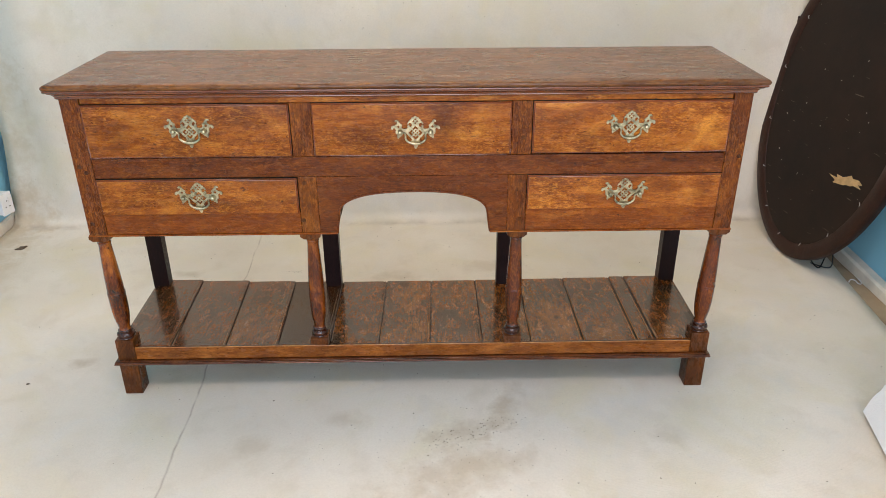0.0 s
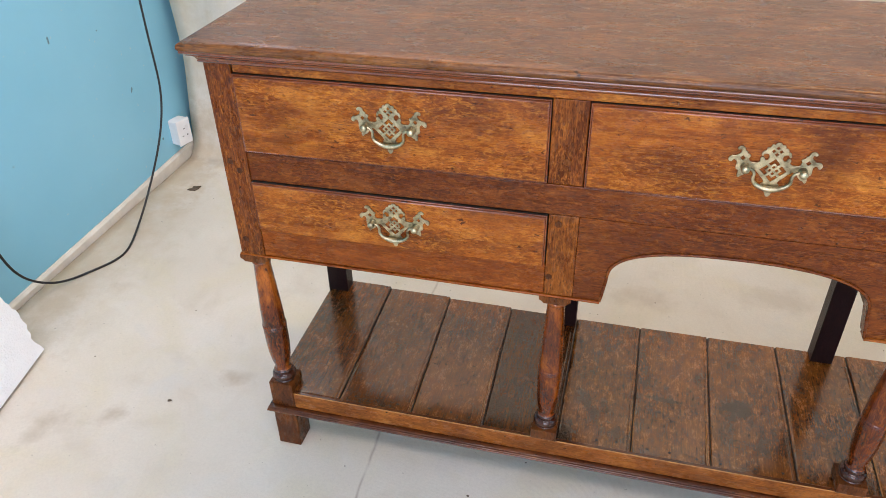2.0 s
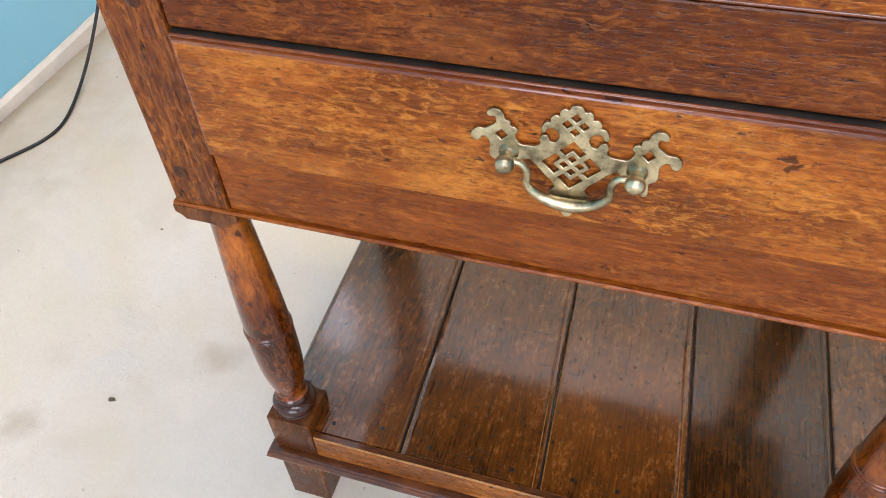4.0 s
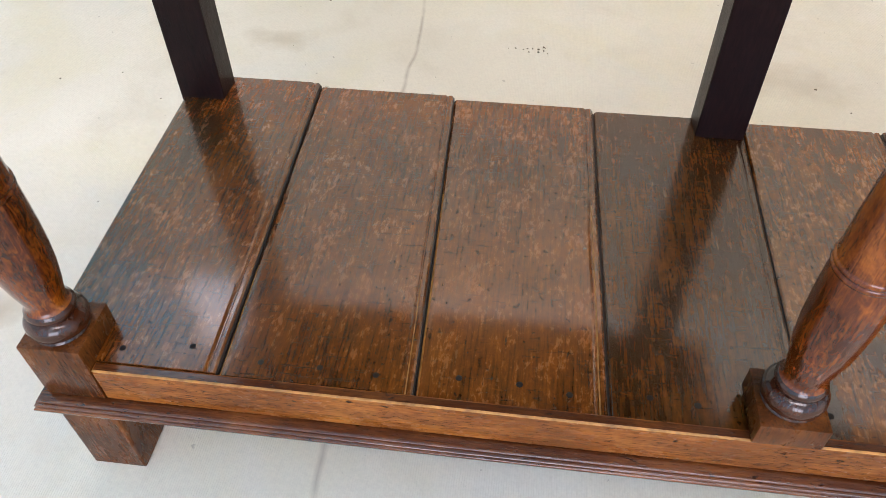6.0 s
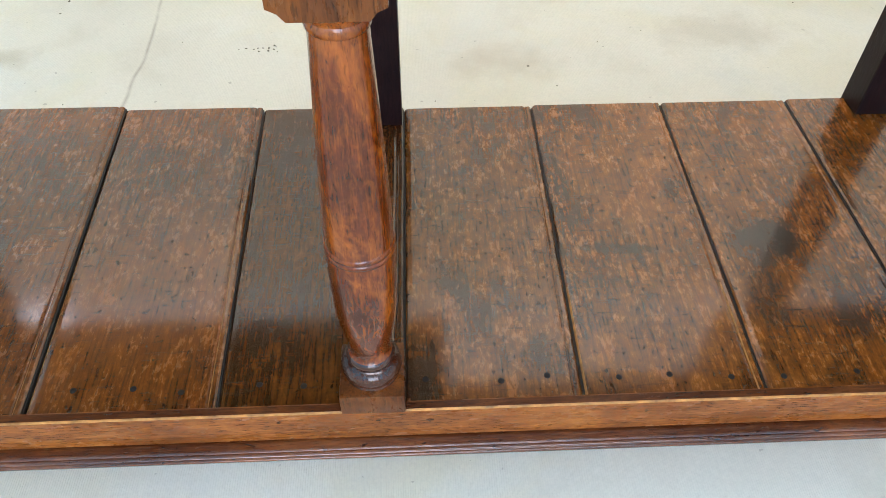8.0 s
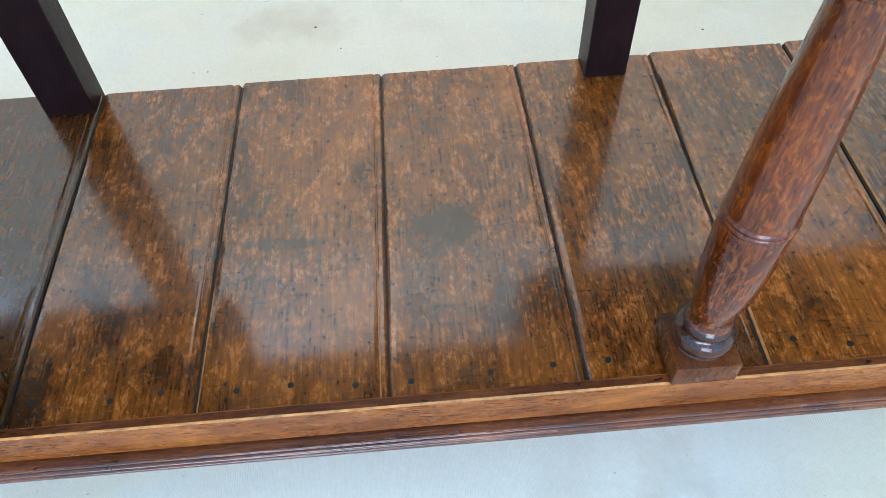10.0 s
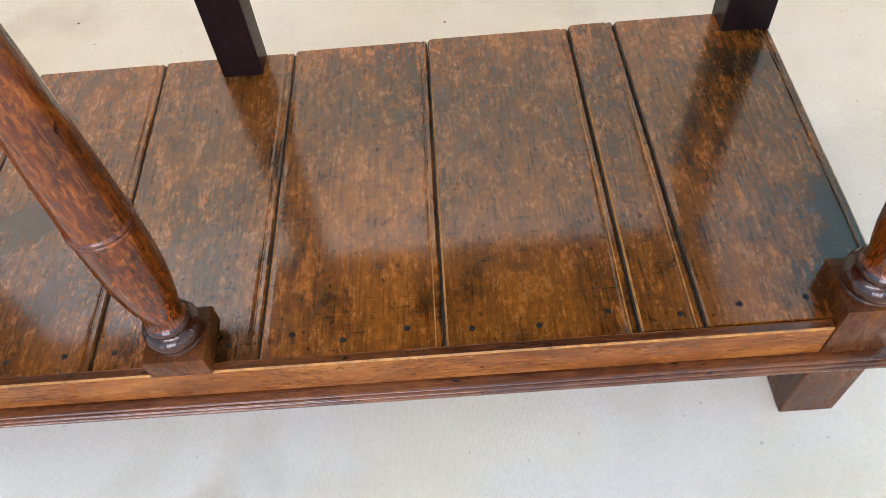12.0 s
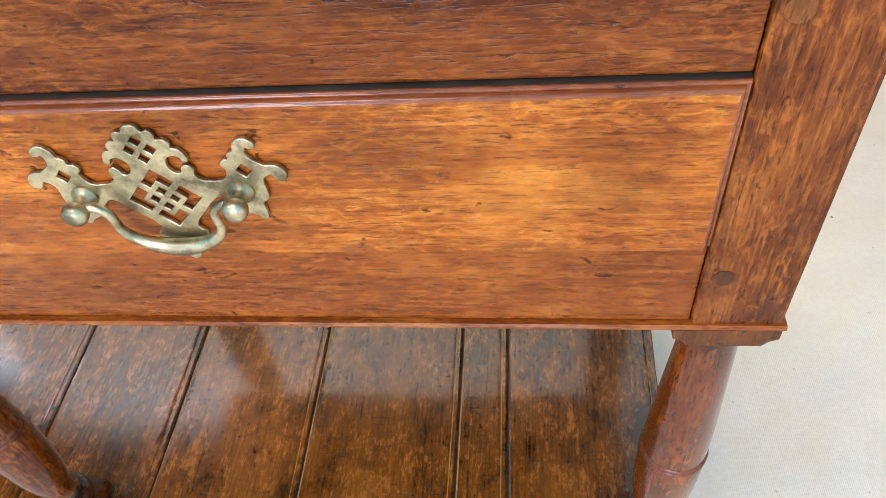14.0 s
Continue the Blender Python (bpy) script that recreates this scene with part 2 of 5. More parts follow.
def worn_board(name, deep, brown, gold, wear=0.85, chips=0.6, grime=0.75, scars=0.45, edge=0.09, rough=(0.12, 0.34), bump=0.32, coat=0.8, spec=0.5, tone=0.2, marks=(), sheen=(1.0, 0.85, 0.68), coat_ior=1.65):
    """A waxed shelf board, grain along y: torn golden wear over dark brown, grime in the hollows, cuts across the grain."""
    k = Nodes(name)
    fibre = k.noise(k.coords((480.0, 24.0, 480.0)), 1.0, 3.0, 0.65)
    region = k.noise(k.coords((9.0, 5.0, 9.0), 4.0), 1.0, 4.0, 0.6, 0.6)
    tear = k.noise(k.coords((58.0, 27.0, 58.0), 6.0), 1.0, 9.0, 0.78, 0.35)
    speck = k.noise(k.coords((330.0, 130.0, 330.0), 2.0), 1.0, 3.0, 0.65, 0.6)
    base = k.mix(k.ramp(fibre, [(0.34, 0.0), (0.62, 1.0)]), deep, brown)
    amount = k.math('ADD', k.math('ADD', k.math('MULTIPLY', tear, 0.38), k.math('MULTIPLY', region, 0.36)), k.math('ADD', k.math('MULTIPLY', fibre, 0.10), k.math('MULTIPLY', speck, 0.16)))
    worn = k.ramp(amount, [(0.5 - edge, 0.0), (0.5 + edge, 1.0)])
    base = k.mix(k.math('MULTIPLY', worn, wear), base, gold)
    chip = k.math('ADD', k.math('MULTIPLY', tear, 0.55), k.math('ADD', k.math('MULTIPLY', speck, 0.25), k.math('MULTIPLY', fibre, 0.20)))
    base = k.mix(k.math('MULTIPLY', k.ramp(chip, [(0.51, 0.0), (0.65, 1.0)]), chips), base, tuple(1.65 * c for c in gold))
    # grime that fills the hollows
    soot = k.math('ADD', k.math('MULTIPLY', k.noise(k.coords((40.0, 26.0, 40.0), 8.0), 1.0, 8.0, 0.78, 0.3), 0.58), k.math('MULTIPLY', k.noise(k.coords((14.0, 9.0, 14.0), 5.0), 1.0, 5.0, 0.65, 0.4), 0.42))
    dark_mask = k.ramp(soot, [(0.34, 1.0), (0.47, 0.0)])
    base = k.mix(k.math('MULTIPLY', dark_mask, grime), base, deep)
    base = k.mix(k.math('MULTIPLY', k.ramp(fibre, [(0.33, 1.0), (0.47, 0.0)]), 0.28), base, deep)
    # cuts across the grain, dark and pale
    cut = k.ramp(k.noise(k.coords((42.0, 420.0, 42.0)), 1.0, 3.0, 0.6, 0.8), [(0.61, 0.0), (0.68, 1.0)])
    base = k.mix(k.math('MULTIPLY', cut, scars), base, tuple(0.4 * c for c in deep))
    pale = k.ramp(k.noise(k.coords((38.0, 380.0, 38.0), 3.0), 1.0, 3.0, 0.6, 0.8), [(0.64, 0.0), (0.71, 1.0)])
    base = k.mix(k.math('MULTIPLY', pale, scars * 0.7), base, gold)
    info = k.add("ShaderNodeObjectInfo")
    gain = k.add("ShaderNodeVectorMath", operation='SCALE')
    k.link(base, gain.inputs[0])
    k.link(k.math('ADD', k.math('MULTIPLY', info.outputs["Random"], tone * 2), 1.0 - tone), gain.inputs["Scale"])
    base = gain.outputs[0]
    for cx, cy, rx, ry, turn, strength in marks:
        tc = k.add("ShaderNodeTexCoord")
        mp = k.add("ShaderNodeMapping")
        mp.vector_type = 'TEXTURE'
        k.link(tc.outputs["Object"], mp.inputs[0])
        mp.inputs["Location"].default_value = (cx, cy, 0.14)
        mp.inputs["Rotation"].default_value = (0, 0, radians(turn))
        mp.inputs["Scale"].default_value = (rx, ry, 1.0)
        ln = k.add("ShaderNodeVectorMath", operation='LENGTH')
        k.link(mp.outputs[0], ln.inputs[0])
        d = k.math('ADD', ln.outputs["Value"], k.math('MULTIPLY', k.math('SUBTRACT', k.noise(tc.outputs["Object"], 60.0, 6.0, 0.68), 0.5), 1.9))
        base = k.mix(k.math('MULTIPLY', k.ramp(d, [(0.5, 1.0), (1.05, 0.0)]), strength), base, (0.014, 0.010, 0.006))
    pit = k.ramp(k.noise(k.coords((210.0, 130.0, 210.0)), 1.0, 2.0, 0.5), [(0.66, 0.0), (0.72, 1.0)])
    base = k.mix(k.math('MULTIPLY', pit, 0.6), base, tuple(0.4 * c for c in deep))
    r = k.ramp(k.math('ADD', k.math('MULTIPLY', tear, 0.6), k.math('MULTIPLY', speck, 0.4)), [(0.36, rough[0]), (0.64, rough[1])])
    height = k.math('SUBTRACT', k.math('ADD', k.math('MULTIPLY', fibre, 0.35), k.math('MULTIPLY', tear, 1.1)), k.math('ADD', k.math('MULTIPLY', pit, 0.9), k.math('MULTIPLY', cut, 0.7)))
    height = k.math('ADD', height, k.math('MULTIPLY', k.noise(k.coords((34.0, 14.0, 34.0)), 1.0, 3.0), 2.4))
    k.bsdf.inputs["Specular IOR Level"].default_value = spec
    k.bsdf.inputs["Specular Tint"].default_value = (*sheen, 1)
    k.bsdf.inputs["Coat IOR"].default_value = coat_ior
    return k.finish(base, r, 0.0, height, bump, 0.0014, coat, rough[0] * 0.9)


SMUDGES = [(0.078, 0.735, 0.032, 0.065, 0.6), (-0.10, 0.695, 0.06, 0.03, 0.3), (0.60, 0.585, 0.05, 0.022, 0.45), (0.52, 0.604, 0.10, 0.012, 0.5), (0.69, 0.575, 0.03, 0.03, 0.4), (-0.36, 0.735, 0.07, 0.04, 0.3), (-0.66, 0.705, 0.04, 0.05, 0.3), (0.42, 0.70, 0.06, 0.03, 0.35)]
OAK_X = figured_oak("oak_front", (0.088, 0.0154, 0.0022), (0.368, 0.0890, 0.0092), (0.75, 0.288, 0.041), 0, ray=0.5, cloud=0.72, pores=0.5, nicks=0.8, fine=0.2, spec=0.22, smudges=SMUDGES)
OAK_Z = figured_oak("oak_upright", (0.034, 0.0058, 0.0011), (0.168, 0.0365, 0.0045), (0.52, 0.165, 0.024), 2, ray=0.48, cloud=0.45, pores=0.55, fine=0.28, spec=0.22)
OAK_RAIL = figured_oak("oak_rail", (0.038, 0.0064, 0.0013), (0.158, 0.0325, 0.0043), (0.43, 0.130, 0.019), 0, ray=0.42, cloud=0.4, pores=0.5, fine=0.2, spec=0.22, tone=0.05)
OAK_LOW = figured_oak("oak_lower_rail", (0.066, 0.0108, 0.0014), (0.265, 0.0575, 0.0060), (0.60, 0.200, 0.027), 0, ray=0.26, cloud=0.42, pores=0.42, fine=0.16, spec=0.22, tone=0.05)
OAK_TOP = figured_oak("oak_top", (0.046, 0.0125, 0.0026), (0.150, 0.0455, 0.0078), (0.44, 0.168, 0.035), 0, ray=0.16, cloud=0.5, pores=0.6, fine=0.45, rough=(0.22, 0.36), coat=0.2, spec=0.3)
OAK_EDGE = figured_oak("oak_drawer_lip", (0.080, 0.0145, 0.0026), (0.240, 0.0500, 0.0078), (0.50, 0.150, 0.025), 0, ray=0.15, cloud=0.4, pores=0.3, fine=0.15, rough=(0.14, 0.24), coat=0.6, spec=0.35)
OAK_LIP = figured_oak("oak_moulding", (0.034, 0.0082, 0.0034), (0.100, 0.0270, 0.0080), (0.31, 0.096, 0.022), 0, ray=0.12, cloud=0.7, pores=0.4, fine=0.2, rough=(0.14, 0.28), coat=0.6, spec=0.35)
OAK_CORNICE = figured_oak("oak_cornice", (0.074, 0.0138, 0.0028), (0.220, 0.0490, 0.0072), (0.48, 0.150, 0.025), 0, ray=0.15, cloud=0.45, pores=0.35, fine=0.2, rough=(0.14, 0.26), coat=0.8, spec=0.4)
OAK_SHELF_RAIL = figured_oak("oak_shelf_rail", (0.060, 0.0145, 0.0026), (0.262, 0.0715, 0.0102), (0.60, 0.215, 0.040), 0, ray=0.14, cloud=0.6, pores=0.5, nicks=0.95, fine=0.26, rough=(0.2, 0.34), coat=0.1, spec=0.2)
TURNED = figured_oak("turned_oak", (0.024, 0.0034, 0.0007), (0.150, 0.0245, 0.0018), (0.64, 0.168, 0.0135), 2, ray=0.26, cloud=0.95, pores=0.4, nicks=0.8, fine=0.12, rough=(0.10, 0.2), coat=0.42, spec=0.3)
TURNED_DARK = figured_oak("dark_turned_oak", (0.016, 0.0036, 0.0014), (0.040, 0.0082, 0.0024), (0.13, 0.030, 0.007), 2, ray=0.1, cloud=0.5, pores=0.2, fine=0.1, rough=(0.10, 0.18), coat=0.5, spec=0.3)
FOOT_OAK = figured_oak("foot_oak", (0.026, 0.0066, 0.0020), (0.092, 0.0248, 0.0048), (0.32, 0.098, 0.018), 2, ray=0.15, cloud=0.65, pores=0.5, fine=0.2, spec=0.25)
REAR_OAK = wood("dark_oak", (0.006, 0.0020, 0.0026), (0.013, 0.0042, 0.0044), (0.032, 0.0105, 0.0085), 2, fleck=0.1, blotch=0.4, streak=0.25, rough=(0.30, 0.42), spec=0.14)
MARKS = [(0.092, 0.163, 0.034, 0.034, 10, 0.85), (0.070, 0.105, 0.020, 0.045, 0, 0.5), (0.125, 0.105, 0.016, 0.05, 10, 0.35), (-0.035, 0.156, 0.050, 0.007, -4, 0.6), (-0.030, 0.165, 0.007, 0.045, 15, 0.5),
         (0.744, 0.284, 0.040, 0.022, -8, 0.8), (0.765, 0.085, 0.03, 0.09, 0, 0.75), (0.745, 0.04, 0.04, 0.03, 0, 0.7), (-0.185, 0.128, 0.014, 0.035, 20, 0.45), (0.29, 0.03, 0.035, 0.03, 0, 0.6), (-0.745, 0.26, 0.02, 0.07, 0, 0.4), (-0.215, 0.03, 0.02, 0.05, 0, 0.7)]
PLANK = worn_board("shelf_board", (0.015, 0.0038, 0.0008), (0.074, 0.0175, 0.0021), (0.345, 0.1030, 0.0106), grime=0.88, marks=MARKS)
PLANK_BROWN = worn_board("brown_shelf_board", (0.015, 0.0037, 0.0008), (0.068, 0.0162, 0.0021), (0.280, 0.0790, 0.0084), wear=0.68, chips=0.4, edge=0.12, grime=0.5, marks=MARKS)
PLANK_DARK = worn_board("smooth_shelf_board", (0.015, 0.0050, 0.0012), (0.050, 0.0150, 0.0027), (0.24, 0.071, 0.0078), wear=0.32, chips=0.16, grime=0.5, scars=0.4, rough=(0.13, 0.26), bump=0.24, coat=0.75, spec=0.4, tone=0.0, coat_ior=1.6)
HIDDEN = wood("inner_board", (0.06, 0.03, 0.012), (0.12, 0.06, 0.025), (0.18, 0.09, 0.04), 0, fleck=0.0, rough=(0.55, 0.7))


def scuffed_panel():
    """Dark stained hardboard with pale specks and a few fine scratches."""
    k = Nodes("stained_panel")
    v = k.coords(spread=0.0)
    c = k.mix(k.ramp(k.noise(v, 5.0, 6.0, 0.65), [(0.35, 0.0), (0.65, 1.0)]), (0.0085, 0.0042, 0.0026), (0.0185, 0.0088, 0.0050))
    dust = k.ramp(k.noise(v, 240.0, 2.0), [(0.60, 0.0), (0.75, 1.0)])
    c = k.mix(k.math('MULTIPLY', dust, 0.25), c, (0.034, 0.022, 0.015))
    fleck = k.ramp(k.noise(v, 62.0, 1.0), [(0.775, 0.0), (0.79, 1.0)])
    c = k.mix(k.math('MULTIPLY', fleck, 0.8), c, (0.40, 0.36, 0.30))
    scratch = k.ramp(k.noise(k.coords((6.0, 14.0, 130.0), 0.0, (0.5, 0.2, 0.9)), 1.0, 2.0), [(0.72, 0.0), (0.74, 1.0)])
    c = k.mix(k.math('MULTIPLY', scratch, 0.4), c, (0.20, 0.16, 0.12))
    k.bsdf.inputs["Specular IOR Level"].default_value = 0.2
    return k.finish(c, 0.55, 0.0, k.noise(v, 90.0, 4.0), 0.2, 0.001)


BACKING = scuffed_panel()
FRAME_WOOD = wood("dark_frame", (0.012, 0.0046, 0.0030), (0.026, 0.0090, 0.0050), (0.050, 0.017, 0.009), 2, fleck=0.1, rough=(0.35, 0.5), spec=0.2)


def brass():
    k = Nodes("aged_brass")
    n = k.noise(k.coords(), 75.0, 5.0, 0.65)
    c = k.mix(k.ramp(n, [(0.35, 0.0), (0.62, 1.0)]), (0.17, 0.145, 0.088), (0.65, 0.560, 0.355))
    g = k.ramp(k.noise(k.coords(), 150.0, 3.0), [(0.58, 0.0), (0.72, 1.0)])
    c = k.mix(k.math('MULTIPLY', g, 0.6), c, (0.10, 0.09, 0.06))
    return k.finish(c, k.ramp(n, [(0.3, 0.44), (0.7, 0.30)]), 1.0, n, 0.25, 0.0008)


BRASS = brass()


def plain(name, colour, rough=0.5, metal=0.0, vary=0.12, scale=30.0, bump=0.1, distance=0.001):
    k = Nodes(name)
    n = k.noise(k.coords(), scale, 5.0, 0.6)
    c = k.mix(k.ramp(n, [(0.3, 0.0), (0.7, 1.0)]), tuple(v * (1 - vary) for v in colour), tuple(min(1, v * (1 + vary)) for v in colour))
    return k.finish(c, rough, metal, n, bump, distance)


ARRIS = plain("worn_arris", (0.36, 0.15, 0.032), 0.35, vary=0.5, scale=120.0, bump=0.3)
IRON = plain("iron_nail", (0.02, 0.016, 0.014), 0.55, 0.6)
BLACK_PLASTIC = plain("black_plastic", (0.012, 0.012, 0.014), 0.4)
WHITE_PLASTIC = plain("white_plastic", (0.78, 0.78, 0.78), 0.35, vary=0.04)
STEEL = plain("steel", (0.55, 0.55, 0.55), 0.35, 1.0)
FLOOR_BARE = plain("bare_floor", (0.30, 0.22, 0.14), 0.8, vary=0.3, scale=6.0, bump=0.3)
CEILING_PAINT = plain("ceiling_paint", (0.78, 0.78, 0.76), 0.8, vary=0.04, scale=4.0)
TORN = plain("bare_ply", (0.42, 0.27, 0.12), 0.7, vary=0.3, scale=50.0)
# dirt in the plank joints; on drawer sides it paints the gap's shade
JOINT_DIRT_GAP_SHADE = plain("joint_dirt_gap_shade", (0.020, 0.014, 0.010), 0.6, vary=0.6, scale=60.0)
CRUMB = plain("crumb", (0.10, 0.072, 0.045), 0.8, vary=0.5)
LEAF_BROWN = plain("dry_leaf", (0.10, 0.07, 0.045), 0.8, vary=0.3)
SKIRTING = plain("skirting_paint", (0.70, 0.66, 0.58), 0.5, vary=0.15, scale=14.0, bump=0.25)


def blue_paint():
    k = Nodes("blue_wall_paint")
    v = k.coords(spread=0.0)
    big = k.noise(v, 1.8, 3.0)
    c = k.mix(k.ramp(big, [(0.35, 0.0), (0.65, 1.0)]), (0.205, 0.545, 0.715), (0.235, 0.585, 0.755))
    chip = k.ramp(k.noise(v, 70.0, 2.0), [(0.735, 0.0), (0.75, 1.0)])
    c = k.mix(k.math('MULTIPLY', chip, 0.5), c, (0.55, 0.62, 0.64))
    speck = k.ramp(k.noise(v, 33.0, 1.0), [(0.80, 0.0), (0.81, 1.0)])
    c = k.mix(k.math('MULTIPLY', speck, 0.7), c, (0.06, 0.08, 0.10))
    roller = k.noise(v, 220.0, 3.0)
    return k.finish(c, 0.5, 0.0, roller, 0.12, 0.001)


BLUE = blue_paint()


def foam():
    k = Nodes("polystyrene")
    tc = k.add("ShaderNodeTexCoord")
    vo = k.add("ShaderNodeTexVoronoi")
    k.link(tc.outputs["Object"], vo.inputs["Vector"])
    vo.inputs["Scale"].default_value = 190.0
    big = k.noise(tc.outputs["Object"], 22.0, 5.0, 0.7)
    h = k.math('ADD', k.math('MULTIPLY', vo.outputs["Distance"], -0.6), k.math('MULTIPLY', big, 1.4))
    c = k.mix(big, (0.80, 0.82, 0.84), (0.90, 0.91, 0.92))
    return k.finish(c, 0.75, 0.0, h, 0.5, 0.004)


FOAM = foam()


def canvas():
    """Cream cloth with a weave, soft brown stains, a long crease and scuffs."""
    k = Nodes("cream_canvas")
    tc = k.add("ShaderNodeTexCoord")
    v = tc.outputs["Object"]
    sep = k.add("ShaderNodeSeparateXYZ")
    k.link(v, sep.inputs[0])
    x, y = sep.outputs[0], sep.outputs[1]
    big = k.noise(v, 1.6, 4.0, 0.55)
    c = k.mix(k.ramp(big, [(0.35, 0.0), (0.68, 1.0)]), (0.63, 0.565, 0.47), (0.745, 0.69, 0.605))
    mid = k.noise(v, 9.0, 5.0, 0.6, 0.4)
    c = k.mix(k.math('MULTIPLY', k.ramp(mid, [(0.52, 0.0), (0.74, 1.0)]), 0.32), c, (0.48, 0.41, 0.30))
    tan = k.noise(v, 3.6, 5.0, 0.6, 0.6)
    c = k.mix(k.math('MULTIPLY', k.ramp(tan, [(0.48, 0.0), (0.68, 1.0)]), 0.55), c, (0.66, 0.585, 0.40))
    pale = k.noise(v, 5.5, 5.0, 0.62, 0.4)
    c = k.mix(k.math('MULTIPLY', k.ramp(pale, [(0.54, 0.0), (0.72, 1.0)]), 0.5), c, (0.60, 0.59, 0.56))

    def stain(cx, cy, rx, ry, turn, strength, colour, colour_in):
        mp = k.add("ShaderNodeMapping")
        mp.vector_type = 'TEXTURE'
        k.link(v, mp.inputs[0])
        mp.inputs["Location"].default_value = (cx, cy, 0)
        mp.inputs["Rotation"].default_value = (0, 0, radians(turn))
        mp.inputs["Scale"].default_value = (rx, ry, 1)
        ln = k.add("ShaderNodeVectorMath", operation='LENGTH')
        k.link(mp.outputs[0], ln.inputs[0])
        d = k.math('ADD', ln.outputs["Value"], k.math('MULTIPLY', k.math('SUBTRACT', k.noise(v, 16.0, 4.0, 0.65), 0.5), 2.4))
        return k.mix(k.math('MULTIPLY', k.ramp(d, [(0.1, 1.0), (1.0, 0.0)]), strength), colour_in, colour)

    for row in STAINS:
        c = stain(*row, c)
    # crease across the cloth
    wob = k.math('MULTIPLY', k.math('SUBTRACT', k.noise(v, 3.0, 3.0), 0.5), 0.05)
    off = k.math('ABSOLUTE', k.math('SUBTRACT', k.math('ADD', x, wob), k.math('ADD', -0.588, k.math('MULTIPLY', y, -0.03))))
    line = k.math('MULTIPLY', k.ramp(off, [(0.0, 1.0), (0.0035, 0.0)]), k.ramp(k.noise(v, 14.0, 3.0), [(0.35, 0.2), (0.6, 0.75)]))
    line = k.math('MULTIPLY', line, k.ramp(sep.outputs[2], [(0.0, 1.0), (0.02, 0.0)]))
    c = k.mix(line, c, (0.30, 0.235, 0.18))
    # patchy darker line along the fold between floor and wall
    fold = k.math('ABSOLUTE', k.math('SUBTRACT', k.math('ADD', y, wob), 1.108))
    dark_mask = k.math('MULTIPLY', k.ramp(fold, [(0.0, 1.0), (0.030, 0.0)]), k.ramp(k.noise(v, 11.0, 4.0, 0.6), [(0.38, 0.05), (0.66, 0.7)]))
    dark_mask = k.math('MULTIPLY', dark_mask, k.ramp(sep.outputs[2], [(0.0, 1.0), (0.06, 0.0)]))
    c = k.mix(dark_mask, c, (0.36, 0.31, 0.25))
    # pepper of dirt
    spots = k.ramp(k.noise(v, 95.0, 2.0, 0.5), [(0.735, 0.0), (0.76, 1.0)])
    c = k.mix(k.math('MULTIPLY', spots, 0.45), c, (0.20, 0.16, 0.11))
    rib = k.add("ShaderNodeTexWave")
    rib.wave_type, rib.bands_direction = 'BANDS', 'X'
    k.link(v, rib.inputs["Vector"])
    rib.inputs["Scale"].default_value = 150.0
    rib.inputs["Distortion"].default_value = 1.6
    rib.inputs["Detail"].default_value = 2.0
    rib.inputs["Detail Scale"].default_value = 0.6
    weft = k.ramp(rib.outputs["Fac"], [(0.1, 0.0), (0.75, 1.0)])
    c = k.mix(k.math('MULTIPLY', k.math('SUBTRACT', 1.0, weft), 0.05), c, (0.40, 0.37, 0.33))
    fibre = k.math('ADD', k.math('MULTIPLY', k.noise(v, 420.0, 3.0, 0.7), 0.6), k.math('MULTIPLY', k.noise(v, 170.0, 2.0, 0.6), 0.4))
    c = k.mix(k.math('MULTIPLY', k.ramp(fibre, [(0.36, 1.0), (0.58, 0.0)]), 0.22), c, (0.42, 0.38, 0.32))
    h = k.math('ADD', k.math('ADD', k.math('MULTIPLY', weft, 0.22), k.math('MULTIPLY', fibre, 0.6)), k.math('ADD', k.noise(v, 40.0, 4.0), k.math('MULTIPLY', line, -1.5)))
    return k.finish(c, 0.78, 0.0, h, 0.40, 0.0012)


BROWN_STAIN = (0.36, 0.27, 0.16)
STAINS = [
    (0.232, -0.085, 0.040, 0.14, -20, 0.6, (0.42, 0.325, 0.21)),
    (0.12, -0.17, 0.12, 0.045, 12, 0.6, (0.42, 0.33, 0.22)),
    (0.10, -0.32, 0.20, 0.11, 20, 0.50, (0.44, 0.33, 0.21)),
    (-0.18, -0.126, 0.07, 0.045, 0, 0.35, BROWN_STAIN),
    (-0.40, -0.22, 0.06, 0.05, 0, 0.30, BROWN_STAIN),
    (-0.955, 0.15, 0.045, 0.028, 10, 0.5, BROWN_STAIN),
    (-1.29, -0.08, 0.035, 0.07, -20, 0.45, BROWN_STAIN),
    (-0.81, 0.69, 0.06, 0.035, 0, 0.45, BROWN_STAIN),
    (-0.08, 0.65, 0.10, 0.06, 0, 0.35, BROWN_STAIN),
    (0.25, 0.72, 0.14, 0.07, 0, 0.30, BROWN_STAIN),
    (0.62, -0.2, 0.06, 0.05, 0, 0.25, BROWN_STAIN),
    (-1.60, 0.45, 0.20, 0.9, 0, 0.6, (0.54, 0.44, 0.30)),
    (-1.60, 1.0, 0.16, 0.34, 0, 0.6, (0.54, 0.44, 0.30)),
    (-1.17, -0.02, 0.05, 0.03, 40, 0.5, BROWN_STAIN),
]
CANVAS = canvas()


